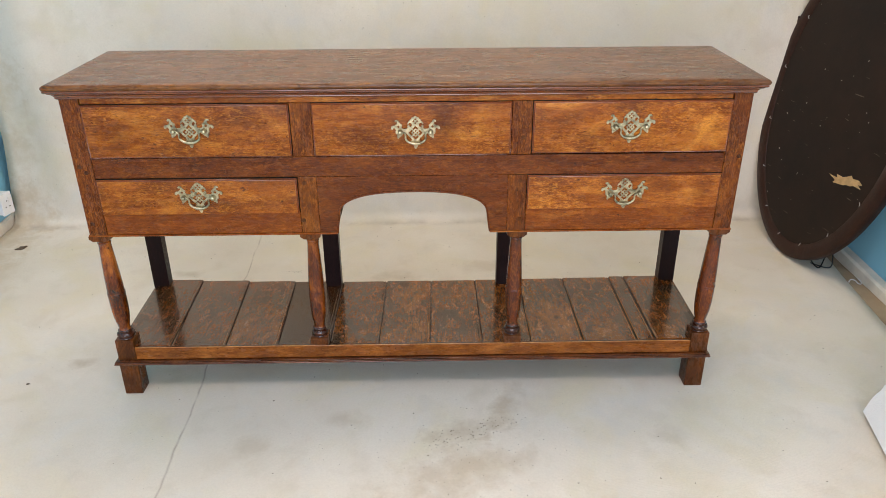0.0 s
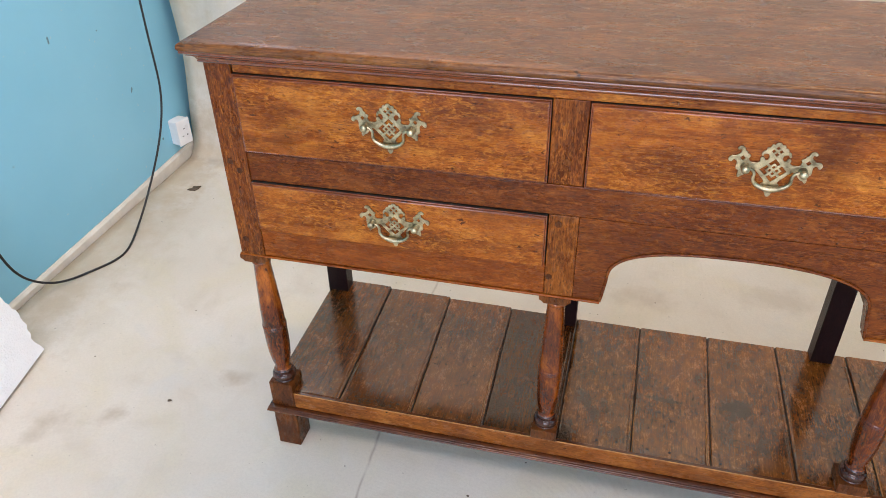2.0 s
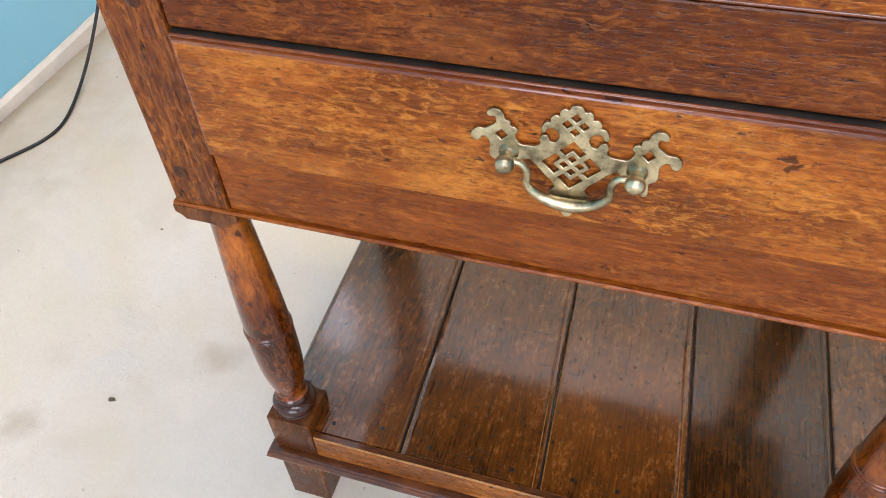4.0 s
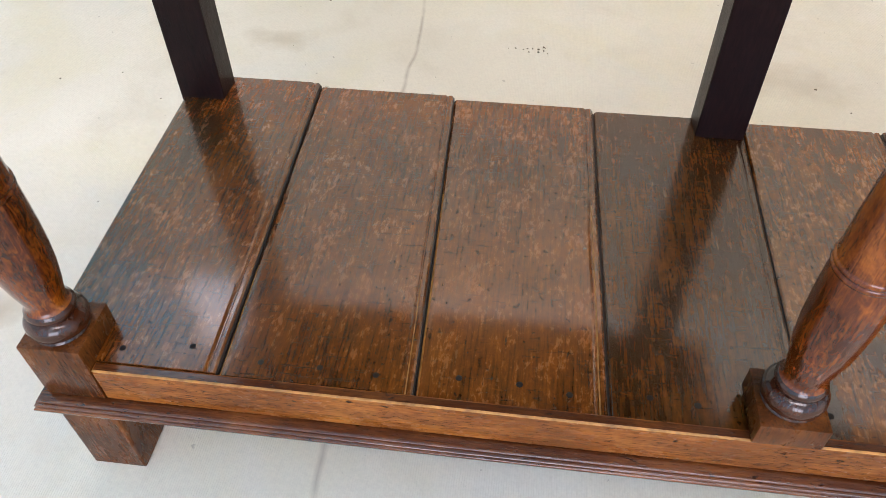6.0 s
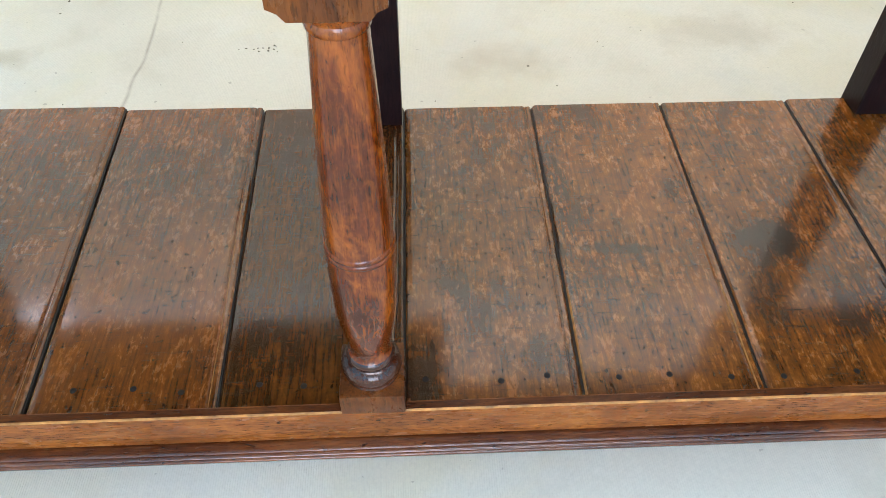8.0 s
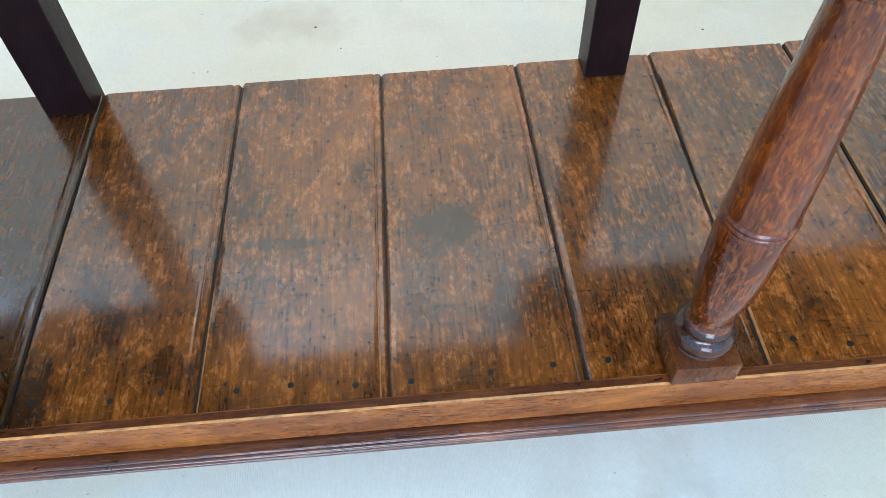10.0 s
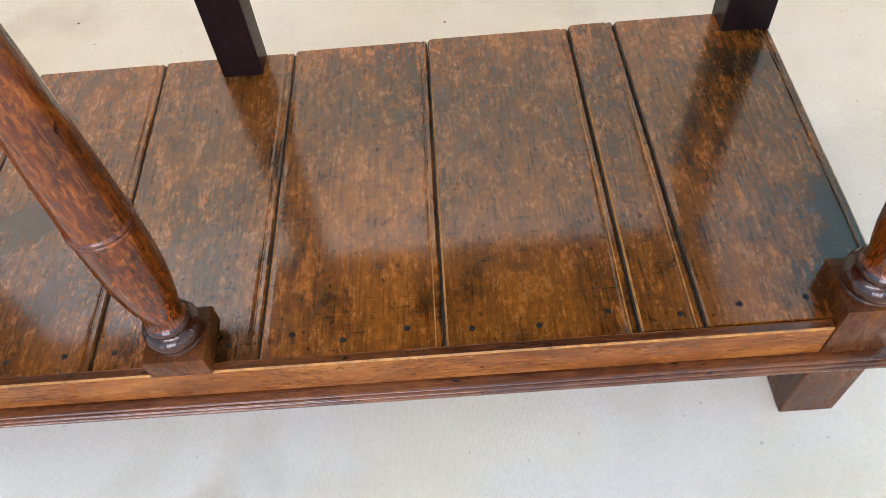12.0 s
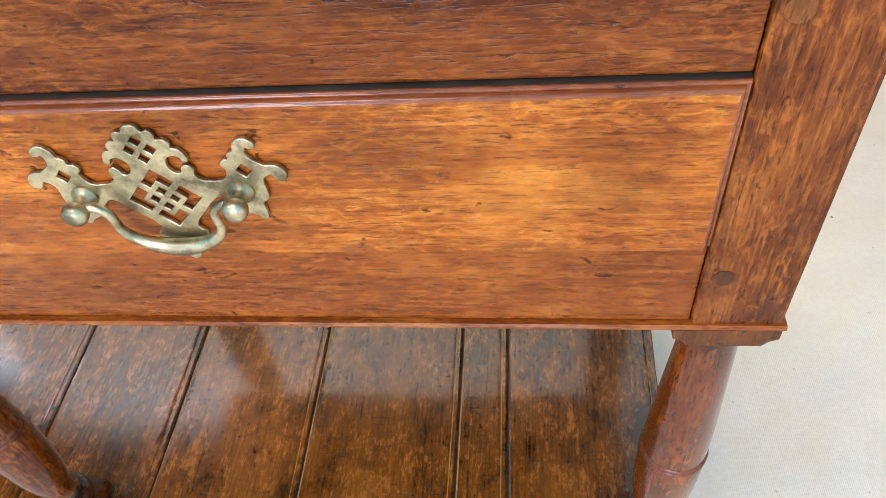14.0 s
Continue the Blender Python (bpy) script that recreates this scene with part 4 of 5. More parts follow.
def post_mesh():
    bm = lathe([(0.0, 0.0056), (0.0014, 0.0056), (0.0026, 0.0040), (0.0050, 0.0036), (0.0072, 0.0038), (0.0080, 0.0047), (0.0098, 0.0054), (0.0118, 0.0054), (0.0136, 0.0046), (0.0146, 0.0028), (0.0150, 0.001)], 0, 0, 16)
    bmesh.ops.rotate(bm, verts=bm.verts[:], cent=(0, 0, 0), matrix=Matrix.Rotation(radians(90), 3, 'X'))
    me = bpy.data.meshes.new("post")
    bmesh.ops.recalc_face_normals(bm, faces=bm.faces[:])
    bm.to_mesh(me)
    bm.free()
    me.materials.append(BRASS)
    me.polygons.foreach_set("use_smooth", [True] * len(me.polygons))
    return me


POST = post_mesh()
BAIL_SHAPE = [(-34, 1), (-28.5, 2.5), (-24, 0.0), (-22, -6), (-23.5, -12), (-20.5, -18.5), (-13, -23.5), (-6, -25.4), (0, -26), (6, -25.4), (13, -23.5), (20.5, -18.5), (23.5, -12), (22, -6), (24, 0.0), (28.5, 2.5), (34, 1)]
bail_ob = tube("bail", [(x * 0.001, -0.0094 + 0.00010 * abs(z), z * 0.001) for x, z in BAIL_SHAPE], 0.0024, BRASS,
               radii=[1.1, 0.9, 0.85, 0.85, 0.9, 1.05, 1.3, 1.6, 1.75, 1.6, 1.3, 1.05, 0.9, 0.85, 0.85, 0.9, 1.1])
BAIL = bail_ob.data
bpy.data.objects.remove(bail_ob)


def pull(drawer, x, z, y, tilt=0.0, bail_swing=0.0):
    plate = new("backplate", PLATE)
    plate.parent = drawer
    plate.matrix_basis = pose(x, y - 0.0019, z, 90, tilt, 0)
    tagged(plate, "pierced brass backplate with diamond fretwork")
    for sx in (-1, 1):
        p = new("post", POST)
        p.parent = drawer
        p.matrix_basis = pose(x, y - 0.0029, z, 0, tilt, 0) @ pose(sx * 0.0345, 0, 0.0035)
    b = new("bail", BAIL)
    b.parent = drawer
    b.matrix_basis = pose(x, y - 0.001, z, bail_swing, tilt, 0) @ pose(0, 0, 0.002)
    tagged(b, "swan-neck brass bail")


def drawer(x0, x1, z0, z1, px, pz, lips, tilt, label, lean=0.0):
    """A drawer front with a moulded lip on the sides named in lips (l, r, t, b)."""
    bm = bmesh.new()
    rings = []
    face = -0.0052
    for inset, y in [(0.0, 0.012), (0.0, -0.0012), (0.0003, -0.0022), (0.0010, -0.0027), (0.0017, -0.0025), (0.0020, -0.0020), (0.0022, -0.0034), (0.0028, -0.0044), (0.0038, -0.0050), (0.0050, face)]:
        xa = x0 + (inset if "l" in lips else 0)
        xb = x1 - (inset if "r" in lips else 0)
        za = z0 + (inset if "b" in lips else 0)
        zb = z1 - (inset if "t" in lips else 0)
        rings.append([bm.verts.new((x, y, z)) for x, z in ((xa, za), (xb, za), (xb, zb), (xa, zb))])
    for n, (a, b) in enumerate(zip(rings, rings[1:])):
        for i in range(4):
            if n < 8 and "brtl"[i] in lips:
                bm.faces.new((a[i], a[(i + 1) % 4], b[(i + 1) % 4], b[i])).material_index = 1 if n else 2
            else:
                bm.faces.new((a[i], a[(i + 1) % 4], b[(i + 1) % 4], b[i]))
    bm.faces.new(rings[0])
    bm.faces.new(rings[-1])
    box(x0 + 0.012, x1 - 0.012, 0.0121, 0.32, z0 + 0.004, z1 - 0.012, 0, bm)
    ob = part("drawer", bm, OAK_X, dresser, label)
    ob.data.materials.append(OAK_EDGE)
    # sides coloured dark: the shade in the gap round the drawer, as colour
    ob.data.materials.append(JOINT_DIRT_GAP_SHADE)
    sharp(ob, 50)
    pull(ob, px, pz, face, tilt)
    return ob


drawer(-0.7345, -0.2705, 0.6655, 0.7902, -0.4965, 0.7280, "lrtb", 0.0, "closed upper oak drawer with a brass pull")
drawer(-0.2195, 0.2335, 0.6655, 0.7903, 0.0145, 0.7210, "lrtb", 0.0, "closed oak drawer over the arch")
drawer(0.2825, 0.7345, 0.6675, 0.7905, 0.5045, 0.7290, "lrtb", 0.0, "closed upper oak drawer with a brass pull")
drawer(-0.7345, -0.2665, 0.5260, 0.6125, -0.498, 0.5670, "lrt", 0.0, "closed shallow lower oak drawer with a brass pull")
drawer(0.2755, 0.7345, 0.5295, 0.6140, 0.5070, 0.5665, "lrt", -1.2, "closed shallow lower oak drawer with a brass pull")

# peg heads in the framing
PEG = lathe([(0.0, 0.0054), (0.0004, 0.0052), (0.0006, 0.0036)], 0, 0, 12)
bmesh.ops.rotate(PEG, verts=PEG.verts[:], cent=(0, 0, 0), matrix=Matrix.Rotation(radians(90), 3, 'X'))
peg_ob = link_mesh("peg", PEG, FOOT_OAK)
PEG_MESH = peg_ob.data
bpy.data.objects.remove(peg_ob)
for x, z in [(-0.765, 0.645), (-0.752, 0.630), (-0.765, 0.50), (0.7440, 0.639), (0.7445, 0.505), (0.768, 0.655), (-0.2590, 0.504), (-0.2500, 0.599), (0.262, 0.500), (0.258, 0.600), (-0.245, 0.70), (0.262, 0.705)]:
    p = new("peg", PEG_MESH)
    p.parent = dresser
    p.location = (x, 0.0006 if abs(x) < 0.5 else 0.0002, z)


# legs --------------------------------------------------------------
def turned_profile(k):
    rows = [(0.178, 0.0196), (0.1792, 0.0204), (0.1808, 0.0196), (0.1816, 0.0204), (0.1840, 0.0217), (0.1872, 0.0222), (0.1904, 0.0216), (0.1930, 0.0200), (0.1946, 0.0178), (0.1952, 0.0166), (0.1960, 0.0168),
            (0.1985, 0.0175), (0.2005, 0.0172), (0.2022, 0.0156), (0.2040, 0.0142), (0.2065, 0.0137), (0.211, 0.0143), (0.222, 0.0168), (0.236, 0.0192), (0.252, 0.0207), (0.268, 0.0213), (0.282, 0.0214), (0.296, 0.0213),
            (0.2980, 0.0209), (0.2986, 0.0214), (0.3000, 0.0219), (0.3014, 0.0215), (0.3019, 0.0210), (0.3025, 0.0215), (0.3042, 0.0220), (0.3058, 0.0214), (0.3064, 0.0208), (0.325, 0.0204), (0.35, 0.0194), (0.38, 0.0178), (0.41, 0.0162),
            (0.432, 0.0150), (0.440, 0.0147), (0.4415, 0.0158), (0.444, 0.0162), (0.446, 0.0152), (0.4485, 0.0160), (0.4525, 0.0190), (0.4545, 0.0220)]
    return [(0.168 + (z - 0.178) * 1.056 if z < 0.302 else 0.299 + (z - 0.302) * 1.01, r * (0.97 if z < 0.448 else 1.0) * k) for z, r in rows]


def turned_leg(cx, top_x, k, corner):
    """A turned leg between a square block at the shelf and a cap under the case; old legs lean, so the turning ends at top_x."""
    hw = 0.0234 if corner else 0.0225
    cy = hw + 0.0005
    z_block = 0.1095 if corner else 0.1465
    bm = lathe(turned_profile(k), 0.0, cy, 36)
    for v in bm.verts:
        v.co.x += cx + (top_x - cx) * (v.co.z - 0.168) / 0.285
    box(cx - hw, cx + hw, 0.0003 if corner else -0.0008, 2 * hw, z_block, 0.168, 0.0012, bm)
    hc = hw + 0.0005
    cap = [(-hc - 0.0015, 0.4662), (-hc - 0.0015, 0.4595), (-hc + 0.003, 0.4572), (-hc + 0.006, 0.4535), (hc - 0.006, 0.4535), (hc - 0.003, 0.4572), (hc + 0.0015, 0.4595), (hc + 0.0015, 0.4662)]
    cap_x = (cx + top_x) / 2
    fa = [bm.verts.new((cap_x + x, -0.0012, z)) for x, z in cap]
    fb = [bm.verts.new((cap_x + x, 2 * hw, z)) for x, z in cap]
    bm.faces.new(fa)
    bm.faces.new(fb[::-1])
    for i in range(len(cap)):
        bm.faces.new((fa[i], fb[i], fb[(i + 1) % len(cap)], fa[(i + 1) % len(cap)]))
    ob = part("turned_leg", bm, TURNED, dresser, smooth=True)
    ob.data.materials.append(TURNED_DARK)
    ob.data.materials.append(FOOT_OAK)
    # by height: foot oak on block and cap, darker oak on the lowest rings
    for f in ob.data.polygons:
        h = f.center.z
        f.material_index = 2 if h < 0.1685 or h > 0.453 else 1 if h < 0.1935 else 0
    return ob


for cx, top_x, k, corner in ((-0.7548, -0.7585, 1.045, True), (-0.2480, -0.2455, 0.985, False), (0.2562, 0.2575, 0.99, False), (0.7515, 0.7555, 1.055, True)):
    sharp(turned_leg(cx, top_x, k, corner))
for sx in (-1, 1):
    cx = -0.757 if sx < 0 else 0.7525
    bm = box(cx - 0.0235, cx + 0.0235, 0.0005, 0.049, 0.0, 0.1000, 0.002)
    part("foot", bm, FOOT_OAK, dresser)
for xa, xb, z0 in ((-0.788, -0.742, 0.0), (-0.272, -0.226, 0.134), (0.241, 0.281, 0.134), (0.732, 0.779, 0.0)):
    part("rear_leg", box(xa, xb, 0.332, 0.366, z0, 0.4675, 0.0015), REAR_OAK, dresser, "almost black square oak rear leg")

# shelf --------------------------------------------------------------
rail = part("shelf_rail", box(-0.7312, 0.7279, 0.0012, 0.0096, 0.1095, 0.1460, 0.0014), OAK_SHELF_RAIL, dresser, "worn orange-brown front rail of the shelf")
rail.data.materials.append(OAK_LIP)
rail.data.materials.append(ARRIS)
for f in rail.data.polygons:
    if f.normal.z > 0.95:
        f.material_index = 1
    elif f.normal.z > 0.3 and f.normal.y < -0.1:
        f.material_index = 2
sharp(part("shelf_moulding", moulding([(-0.012, 0.0962), (0.0045, 0.0962), (0.0078, 0.0966), (0.0094, 0.0979), (0.0096, 0.0994), (0.0086, 0.1006), (0.0062, 0.1009), (0.0060, 0.1013), (0.0078, 0.1018), (0.0085, 0.1029), (0.0078, 0.1040), (0.0056, 0.1044), (0.0044, 0.1047), (0.0044, 0.1051), (0.0060, 0.1056), (0.0066, 0.1064), (0.0058, 0.1073), (0.0038, 0.1077), (-0.0020, 0.1077), (-0.012, 0.1077)],
                                [(-0.7795, 0.365), (-0.7795, 0.0), (0.7745, 0.0), (0.7745, 0.365)]), OAK_LIP, dresser, "dark reeded moulding below the shelf"), 60)
for xa, xb in ((-0.779, -0.760), (0.755, 0.774)):
    part("shelf_side_rail", box(xa, xb, 0.050, 0.331, 0.1085, 0.130), OAK_SHELF_RAIL, dresser)
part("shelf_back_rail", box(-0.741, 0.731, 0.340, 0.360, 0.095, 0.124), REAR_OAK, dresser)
FRONT_JOINTS = [-0.7800, -0.640, -0.497, -0.361, -0.226, -0.095, 0.041, 0.181, 0.309, 0.448, 0.591, 0.638, 0.7760]
BACK_JOINTS = [-0.7875, -0.651, -0.510, -0.369, -0.224, -0.091, 0.045, 0.178, 0.311, 0.446, 0.588, 0.633, 0.7790]
NAIL = lathe([(0.0, 0.0024), (0.0006, 0.0022), (0.0009, 0.001)], 0, 0, 8)
nail_ob = link_mesh("nail", NAIL, IRON)
NAIL_MESH = nail_ob.data
bpy.data.objects.remove(nail_ob)
# boards whose edge is rubbed pale, and how far back
PALE_EDGES = {1: 0.12, 2: 0.24, 5: 0.10, 8: 0.20, 9: 0.30, 10: 0.26}
rng = random.Random(4)
Y_FRONT_EDGE, Y_REAR_EDGE = 0.0104, 0.361
for i in range(12):
    a0, a1, b0, b1 = FRONT_JOINTS[i], FRONT_JOINTS[i + 1], BACK_JOINTS[i], BACK_JOINTS[i + 1]
    gap = 0.0011
    y0 = Y_FRONT_EDGE
    y1 = Y_REAR_EDGE + (0.011, 0.007, 0.004)[i] if i < 3 else Y_REAR_EDGE + rng.uniform(-0.002, 0.002)
    z = 0.1390 + 0.0095 * ((a0 + a1) / 1.56) ** 2 + rng.uniform(-0.0005, 0.0005)
    bm = bmesh.new()
    n = 10
    rows = []
    # cross-section: worn edges with a narrow bead beside each joint
    for j in range(n + 1):
        u = j / n
        y = y0 + (y1 - y0) * u
        xl, xr = a0 + (b0 - a0) * u + gap, a1 + (b1 - a1) * u - gap
        wl = 0.0006 * noise.noise((xl * 3, y * 14, i))
        wr = 0.0006 * noise.noise((xr * 3, y * 14, i + 20))
        xl, xr = xl + wl, xr + wr
        cup = 0.0006 * noise.noise((i * 3.1, y * 4, 2))
        sect = [(xl - gap, z - 0.013), (xl - gap, z - 0.0032), (xl, z - 0.0030), (xl, z - 0.0018), (xl + 0.0016, z - 0.0004), (xl + 0.005, z + cup * 0.5)]
        for q in (0.25, 0.5, 0.75):
            sect.append((xl + (xr - xl) * q, z + cup))
        sect += [(xr - 0.0090, z + cup * 0.5), (xr - 0.0072, z - 0.0004), (xr - 0.0064, z - 0.0012), (xr - 0.0056, z - 0.0012), (xr - 0.0046, z - 0.0004), (xr - 0.0016, z - 0.0003), (xr, z - 0.0018), (xr, z - 0.0030), (xr + gap * 0.96, z - 0.0032), (xr + gap * 0.96, z - 0.013)]
        rows.append([bm.verts.new((x, y, h)) for x, h in sect])
    m = len(rows[0])
    for ra, rb in zip(rows, rows[1:]):
        for j in range(m):
            bm.faces.new((ra[j], ra[(j + 1) % m], rb[(j + 1) % m], rb[j]))
    bm.faces.new(rows[0])
    bm.faces.new(rows[-1])
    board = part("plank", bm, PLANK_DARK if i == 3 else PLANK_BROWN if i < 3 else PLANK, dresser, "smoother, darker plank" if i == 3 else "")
    board.data.materials.append(JOINT_DIRT_GAP_SHADE)
    board.data.materials.append(ARRIS)
    for f in board.data.polygons:
        outer = (i == 0 and f.normal.x < -0.5) or (i == 11 and f.normal.x > 0.5)
        if outer:
            f.material_index = 2 if i == 11 and f.center.z > z - 0.004 else 0
        elif f.center.z < z - 0.0020 and f.center.y > y0 + 0.001:
            f.material_index = 1
        elif i in PALE_EDGES and f.center.y > y0 + 0.001 and 0.2 < -f.normal.x < 0.98 and f.center.y < PALE_EDGES[i]:
            f.material_index = 2
    count = 1 if a1 - a0 < 0.06 else 3
    for j in range(count):
        nail = new("nail", NAIL_MESH)
        nail.parent = board
        nail.location = (a0 + (a1 - a0) * (j + 0.5 + rng.uniform(-0.18, 0.18)) / count, y0 + 0.016 + rng.uniform(-0.004, 0.005), z - 0.0003)
        nail.scale = (1.1, 1.1, 1.0)


# ---------------------------------------------------------------- oval mirror seen from behind
def oval_mirror():
    ob = thing("oval_mirror", "large oval mirror, face to the wall, dark stained back", "mirror")
    a, b = 0.382, 0.554
    beta, alpha = -0.124, 0.142
    ob.matrix_world = pose(1.330, 0.793, 0.0, 0, 0, 0)
    h = Vector((math.sin(beta), math.cos(beta), 0))
    nrm = Vector((-math.cos(beta), math.sin(beta), 0))
    u = -nrm * math.sin(alpha) + Vector((0, 0, math.cos(alpha)))
    nn = h.cross(u)
    if nn.x > 0:
        nn = -nn
    centre = Vector((0, 0, 0)) + u * b + Vector((0, 0, 0.001 + 0.03 * math.sin(alpha)))

    def ring(bm, k, out, steps=72):
        return [bm.verts.new(centre + h * (a + k) * math.cos(2 * math.pi * i / steps) + u * (b + k) * math.sin(2 * math.pi * i / steps) + nn * out) for i in range(steps)]

    def loft(bm, rows, closed):
        pairs = list(zip(rows, rows[1:] + rows[:1])) if closed else list(zip(rows, rows[1:]))
        for ra, rb in pairs:
            for i in range(len(ra)):
                bm.faces.new((ra[i], ra[(i + 1) % len(ra)], rb[(i + 1) % len(rb)], rb[i]))

    bm = bmesh.new()
    rows = [ring(bm, k, o) for k, o in [(-0.055, -0.003), (-0.052, 0.000), (-0.01, 0.000), (-0.002, -0.004), (0.0, -0.012), (0.0, -0.03), (-0.012, -0.044), (-0.04, -0.05), (-0.06, -0.046), (-0.062, -0.02)]]
    loft(bm, rows, True)
    sharp(part("frame", bm, FRAME_WOOD, ob, "dark moulded oval frame"), 50)
    bm = bmesh.new()
    rows = [ring(bm, k, o) for k, o in [(-0.0535, -0.014), (-0.0535, -0.0055), (-0.056, -0.0045)]]
    loft(bm, rows, False)
    bm.faces.new(rows[0])
    bm.faces.new(rows[-1])
    part("back_panel", bm, BACKING, ob, "thin dark brown backing panel")
    bm = bmesh.new()
    rows = [ring(bm, k, o) for k, o in [(-0.063, -0.040), (-0.063, -0.034)]]
    loft(bm, rows, False)
    bm.faces.new(rows[0])
    bm.faces.new(rows[-1])
    part("glass", bm, STEEL, ob)
    # torn patch
    r2 = random.Random(8)
    bm = bmesh.new()
    vs = []
    for i in range(22):
        t = 2 * math.pi * i / 22
        k = 1 + r2.uniform(-0.35, 0.3)
        vs.append(bm.verts.new(centre + h * (-0.185 + 0.075 * k * math.cos(t)) + u * (-0.205 + 0.018 * k * math.sin(t) - 0.012 * math.cos(t)) + nn * -0.0036))
    bm.faces.new(vs)
    part("torn_patch", bm, TORN, ob, "pale torn patch of bare ply")
    # bent pins that hold the panel
    for i in range(16):
        t = 2 * math.pi * (i + 0.3) / 16
        c = centre + h * (a - 0.055) * math.cos(t) + u * (b - 0.055) * math.sin(t)
        d = (h * math.cos(t) + u * math.sin(t)).normalized()
        e = (h * -math.sin(t) + u * math.cos(t)).normalized()
        tube("pin", [c + nn * 0.001 - d * 0.006, c + nn * 0.004, c + nn * 0.002 + d * 0.006 + e * 0.004, c + nn * 0.001 + d * 0.002 + e * 0.008], 0.0011, STEEL, ob)
    tube("wire_prop", [Vector(q) - Vector((1.330, 0.793, 0.0)) for q in ((1.372, 0.664, 0.045), (1.392, 0.657, 0.018), (1.410, 0.651, 0.002), (1.432, 0.682, 0.018), (1.458, 0.716, 0.038))], 0.0022, IRON, ob)
    for t in (0.42, 0.72):
        c = centre + h * (a + 0.004) * math.cos(t) + u * (b + 0.004) * math.sin(t) + nn * -0.012
        part("lug", box(c.x - 0.008, c.x + 0.008, c.y - 0.012, c.y + 0.012, c.z - 0.014, c.z + 0.014, 0.004), FRAME_WOOD, ob)
    return ob


oval_mirror()
tagged(tube("wire_stand", [(1.405, 0.71, 0.004), (1.44, 0.66, 0.004), (1.462, 0.655, 0.006), (1.47, 0.70, 0.05), (1.475, 0.73, 0.085)], 0.0022, BLACK_PLASTIC), "thin bent black wire under the oval mirror", "wire")


# ---------------------------------------------------------------- polystyrene sheets
def foam_sheet(name, base, along, up, length, height, thick, seed, label):
    """A broken-edged sheet that leans on a wall: base corner, way along the floor, way up."""
    r2 = random.Random(seed)
    o, A, U = Vector(base), Vector(along).normalized(), Vector(up).normalized()
    N = A.cross(U)
    bm = bmesh.new()
    outline = [(0.0, 0.0)]
    n = 60
    for i in range(1, n):
        outline.append((length * i / n, 0.0))
    outline.append((length, 0.0))
    for i in range(1, n):
        outline.append((length, height * i / n))
    outline.append((length, height))
    for i in range(1, n):
        outline.append((length * (1 - i / n), height))
    outline.append((0.0, height))
    for i in range(1, n):
        outline.append((0.0, height * (1 - i / n)))
    pts = []
    for s, t in outline:
        js = r2.uniform(-0.004, 0.004) + 0.014 * noise.noise((t * 16.0, seed, s)) if s in (0.0, length) and 0 < t < height else 0
        jt = r2.uniform(-0.003, 0.003) if t == height else 0
        pts.append((s + js, t + jt))
    fa = [bm.verts.new(o + A * s + U * t + N * (thick / 2)) for s, t in pts]
    fb = [bm.verts.new(o + A * s + U * t - N * (thick / 2)) for s, t in pts]
    bm.faces.new(fa)
    bm.faces.new(fb[::-1])
    m = len(fa)
    for i in range(m):
        bm.faces.new((fa[i], fb[i], fb[(i + 1) % m], fa[(i + 1) % m]))
    return tagged(link_mesh(name, bm, FOAM), label, "foam sheet", "polystyrene sheets by the walls")


foam_sheet("foam_sheet", (-1.455, 0.118, 0.006), (0.20, -1, 0), (-0.19, 0.0, 0.5), 0.9, 0.62, 0.03, 1, "white polystyrene sheet with a crumbled edge leaning on the blue wall")
foam_sheet("foam_sheet", (1.160, -0.138, 0.006), (-0.2, -1, 0), (0.24, 0.03, 0.5), 0.9, 0.86, 0.03, 2, "white polystyrene sheet leaning on the wall beside the oval mirror")


# ---------------------------------------------------------------- sockets and cables
def socket(x, y, z, turn, label, deep, tall, wide):
    ob = thing("wall_socket", label, "socket", "wall sockets")
    ob.matrix_world = pose(x, y, z, 0, 0, turn)
    part("back_box", box(0.0, deep, -wide / 2, wide / 2, -tall / 2, tall / 2, 0.004), WHITE_PLASTIC, ob)
    part("faceplate", box(deep + 0.0005, deep + 0.009, -wide / 2 - 0.002, wide / 2 + 0.002, -tall / 2 - 0.002, tall / 2 + 0.002, 0.003), WHITE_PLASTIC, ob)
    part("switch", box(deep + 0.009, deep + 0.012, wide * 0.12, wide * 0.26, tall * 0.05, tall * 0.3, 0.001), WHITE_PLASTIC, ob)
    for dy, dz in ((-0.010, -0.012), (0.010, -0.012), (0.0, 0.012)):
        part("slot", box(deep + 0.0088, deep + 0.0094, dy - 0.003, dy + 0.003, dz - 0.002, dz + 0.002, 0), BLACK_PLASTIC, ob)
    return ob


socket(left_x(1.05), 1.085, 0.118, -14, "white plastic surface-mounted socket in the corner above the baseboard", 0.036, 0.084, 0.054)
socket(left_x(0.25), 0.236, 0.285, 0, "white plastic wall socket with a black plug in it", 0.008, 0.086, 0.086)
plug = thing("black_plug", "black mains plug pushed into the wall socket", "plug")
plug.location = (left_x(0.25) + 0.0195, 0.236, 0.272)
part("body", box(0.0, 0.032, -0.024, 0.024, -0.024, 0.024, 0.009), BLACK_PLASTIC, plug)
part("cord_grip", box(0.008, 0.022, -0.006, 0.006, -0.045, -0.022, 0.003), BLACK_PLASTIC, plug)
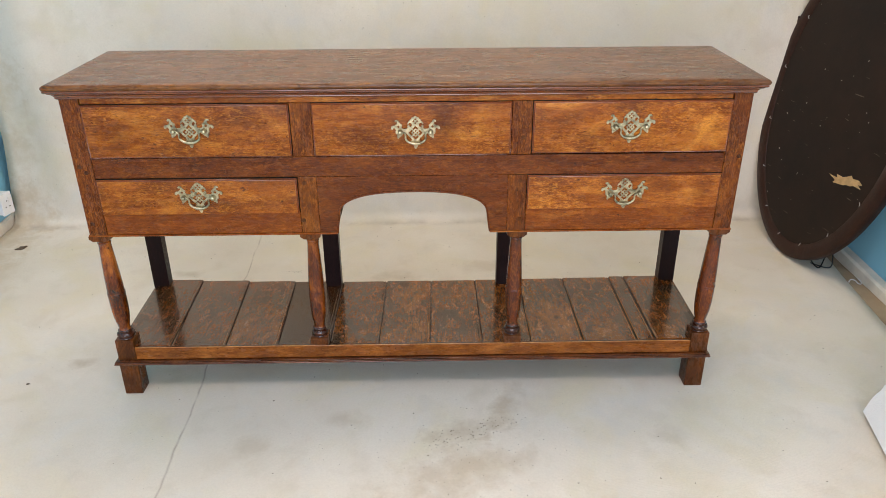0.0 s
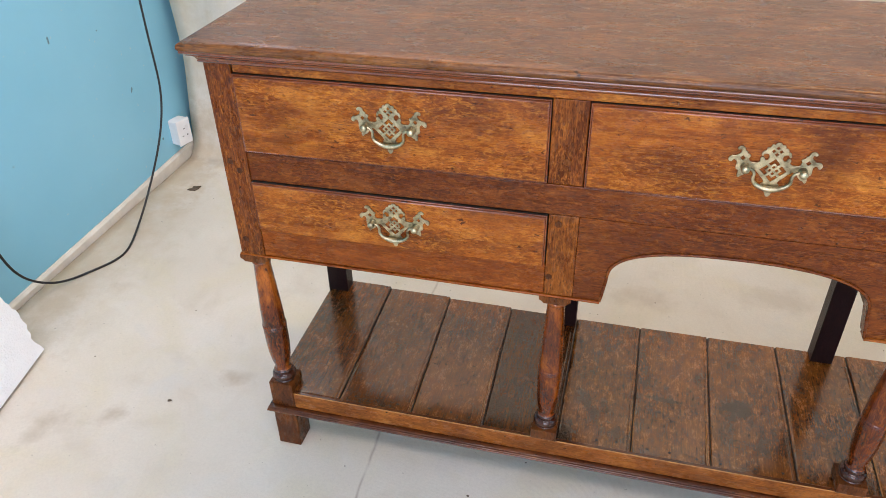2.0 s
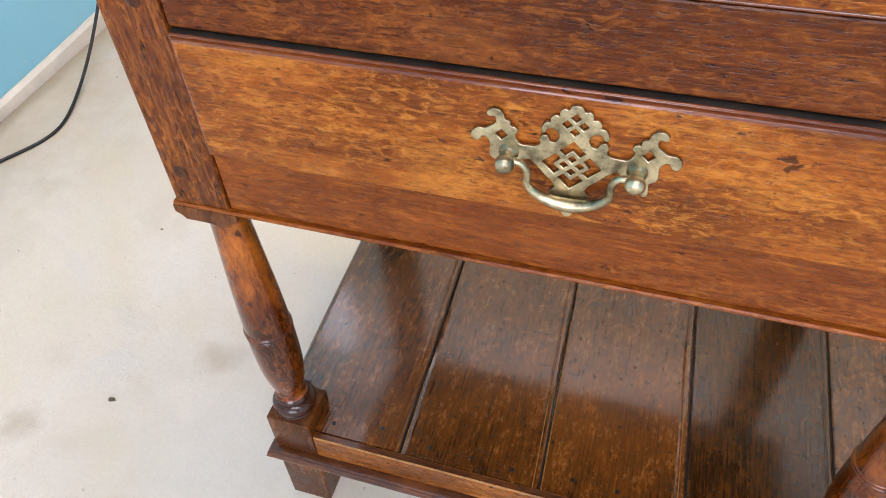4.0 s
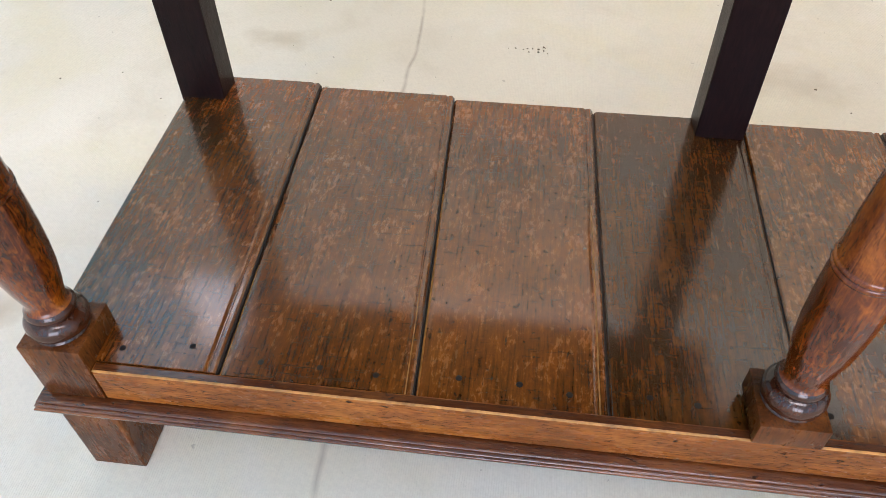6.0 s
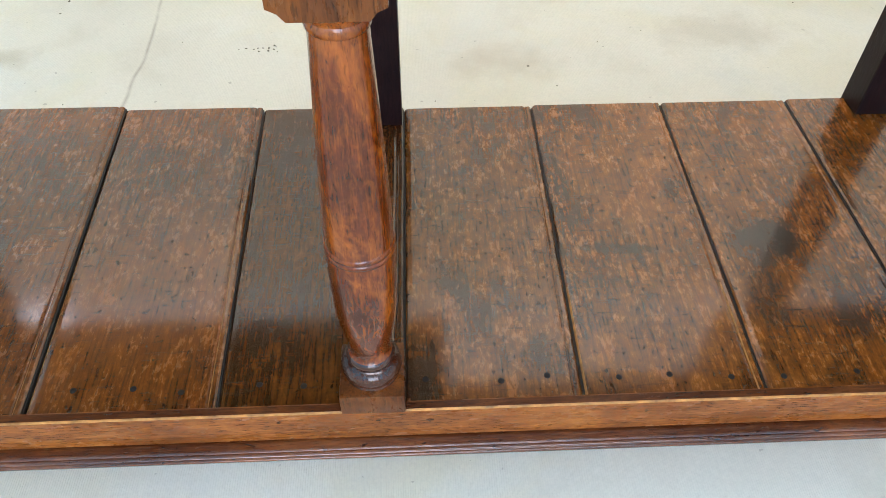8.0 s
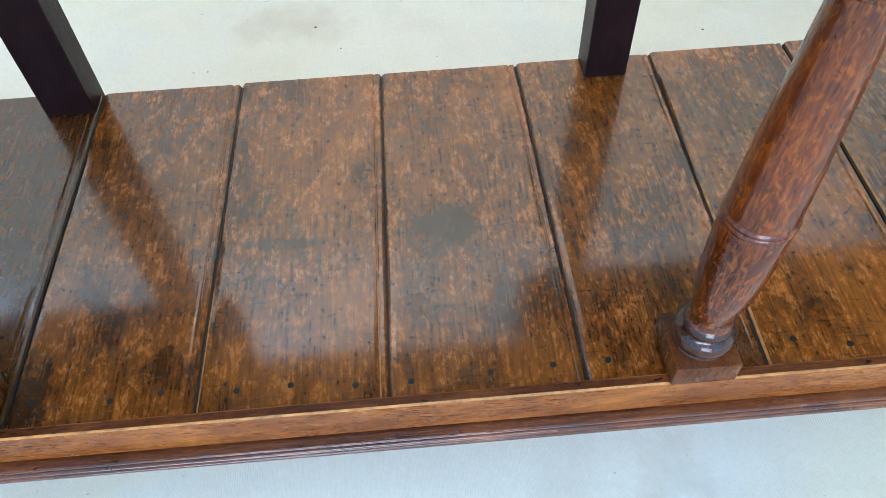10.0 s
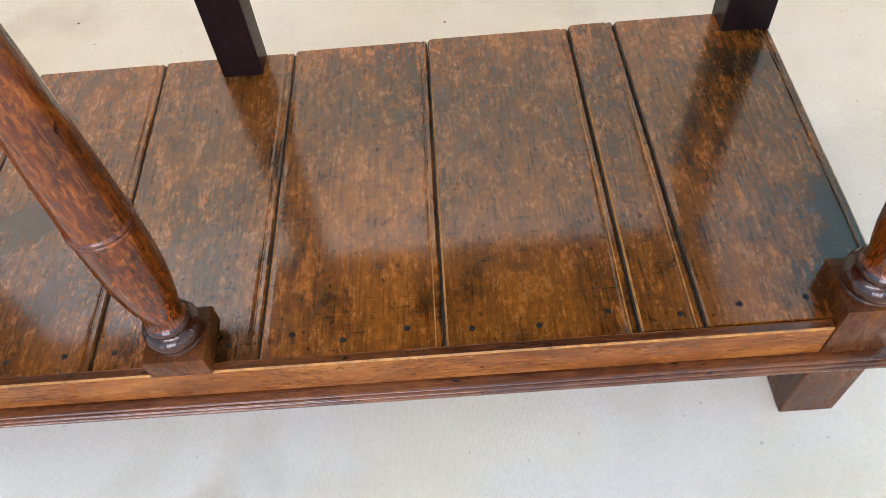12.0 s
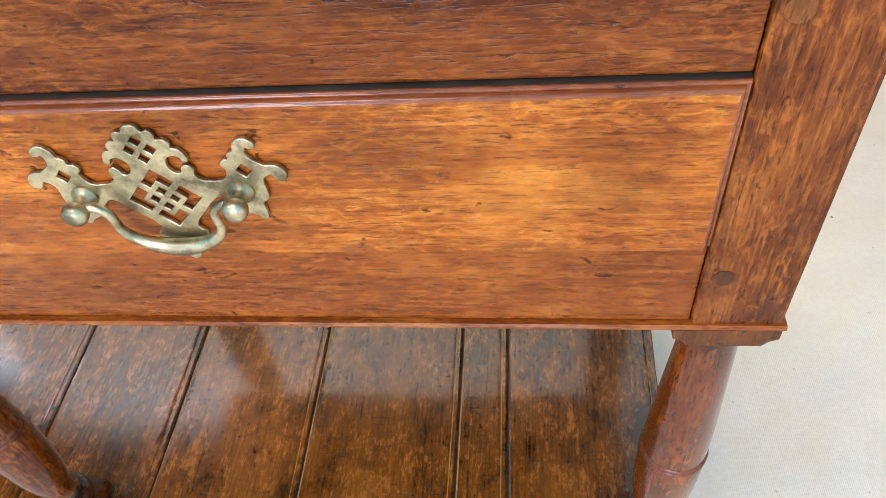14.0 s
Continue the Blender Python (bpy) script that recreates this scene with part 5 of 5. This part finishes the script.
CABLE = [(-1.605, 0.236, 0.232), (-1.604, 0.237, 0.205), (-1.602, 0.244, 0.150), (-1.598, 0.272, 0.080), (-1.587, 0.33, 0.026), (-1.570, 0.38, 0.005), (-1.545, 0.43, 0.003), (-1.512, 0.48, 0.003), (-1.498, 0.535, 0.003), (-1.525, 0.61, 0.004), (-1.545, 0.68, 0.02),
         (-1.555, 0.75, 0.06), (-1.56, 0.83, 0.13), (-1.562, 0.90, 0.21), (-1.562, 0.945, 0.31), (-1.565, 0.95, 0.40), (-1.57, 0.955, 0.50), (-1.575, 0.965, 0.62), (-1.58, 0.975, 0.75), (-1.585, 0.98, 1.0), (-1.59, 0.98, 1.5), (-1.595, 0.98, 2.0)]
tagged(tube("power_cable", CABLE, 0.0032, BLACK_PLASTIC), "thin black cable looping from plug to floor and up", "cable")
white = thing("white_cable", "short white cable end with a metal tip lying on the canvas", "cable")
tube("cord", [(-1.425, -0.065, 0.010), (-1.405, -0.092, 0.005), (-1.383, -0.118, 0.003), (-1.352, -0.157, 0.003), (-1.326, -0.189, 0.003), (-1.313, -0.205, 0.003)], 0.0022, WHITE_PLASTIC, white)
tube("sleeve", [(-1.3135, -0.2045, 0.0036), (-1.309, -0.210, 0.0036), (-1.305, -0.215, 0.0036)], 0.0036, WHITE_PLASTIC, white)
tube("tip", [(-1.305, -0.215, 0.003), (-1.303, -0.2175, 0.003), (-1.301, -0.220, 0.003)], 0.0029, STEEL, white)
tagged(tube("white_string", [(1.470, 0.565, 0.002), (1.480, 0.582, 0.003), (1.494, 0.585, 0.003), (1.500, 0.570, 0.003), (1.492, 0.553, 0.003), (1.506, 0.545, 0.003), (1.512, 0.562, 0.004), (1.509, 0.580, 0.006)], 0.0016, WHITE_PLASTIC), "curl of thin white string on the bare floor strip", "string")

# ---------------------------------------------------------------- small litter on the cloth
def scrap(name, x, y, size, turn, material, label, category, seed):
    r2 = random.Random(seed)
    bm = bmesh.new()
    n = 11
    lo = [bm.verts.new((size * (1 + r2.uniform(-0.45, 0.3)) * math.cos(2 * math.pi * i / n), 0.55 * size * (1 + r2.uniform(-0.45, 0.3)) * math.sin(2 * math.pi * i / n), 0.0)) for i in range(n)]
    hi = [bm.verts.new((v.co.x * 0.9, v.co.y * 0.9, size * 0.12 + size * 0.2 * r2.random())) for v in lo]
    bm.faces.new(lo)
    mid = bm.verts.new((0, 0, size * 0.16))
    for i in range(n):
        bm.faces.new((lo[i], lo[(i + 1) % n], hi[(i + 1) % n], hi[i]))
        bm.faces.new((hi[i], hi[(i + 1) % n], mid))
    ob = link_mesh(name, bm, material)
    ob.matrix_world = pose(x, y, 0.0002, 0, 0, turn)
    return tagged(ob, label, category)


scrap("dry_leaf", -1.503, 0.915, 0.022, 35, LEAF_BROWN, "small crumpled brown leaf lying on the canvas", "leaf", 1)
scrap("grit", -1.066, 0.050, 0.006, 0, CRUMB, "dark grey crumb lying on the canvas", "grit", 2)


def litter():
    """Grit and crumbs: a dense trail by the stain, the rest strewn thinly."""
    r2 = random.Random(11)
    bm = bmesh.new()
    spots = []
    for _ in range(90):
        u = r2.uniform(-0.5, 0.5)
        spots.append((0.15 + 0.22 * u + r2.gauss(0, 0.012), -0.175 + 0.10 * u + r2.gauss(0, 0.018), r2.uniform(0.0005, 0.0019)))
    for _ in range(110):
        spots.append((r2.gauss(0.15, 0.14), r2.gauss(-0.26, 0.08), r2.uniform(0.0004, 0.0012)))
    for _ in range(150):
        spots.append((r2.uniform(-1.5, 1.35), r2.uniform(-1.0, 1.08), r2.uniform(0.0006, 0.0022)))
    for _ in range(12):
        spots.append((r2.gauss(-0.42, 0.02), r2.gauss(0.700, 0.006), r2.uniform(0.0008, 0.002)))
    for x, y, s in spots:
        vs = [bm.verts.new((x + s * r2.uniform(0.6, 1.7) * math.cos(a), y + s * r2.uniform(0.6, 1.4) * math.sin(a), 0.0002)) for a in (0.2, 1.5, 2.8, 4.1, 5.3)]
        tip = bm.verts.new((x, y, 0.0003 + s * 0.8))
        for i in range(5):
            bm.faces.new((vs[i], vs[(i + 1) % 5], tip))
    return tagged(link_mesh("crumbs", bm, CRUMB), "scattered dark grit and crumbs on the canvas", "grit", kind="stuff")


litter()
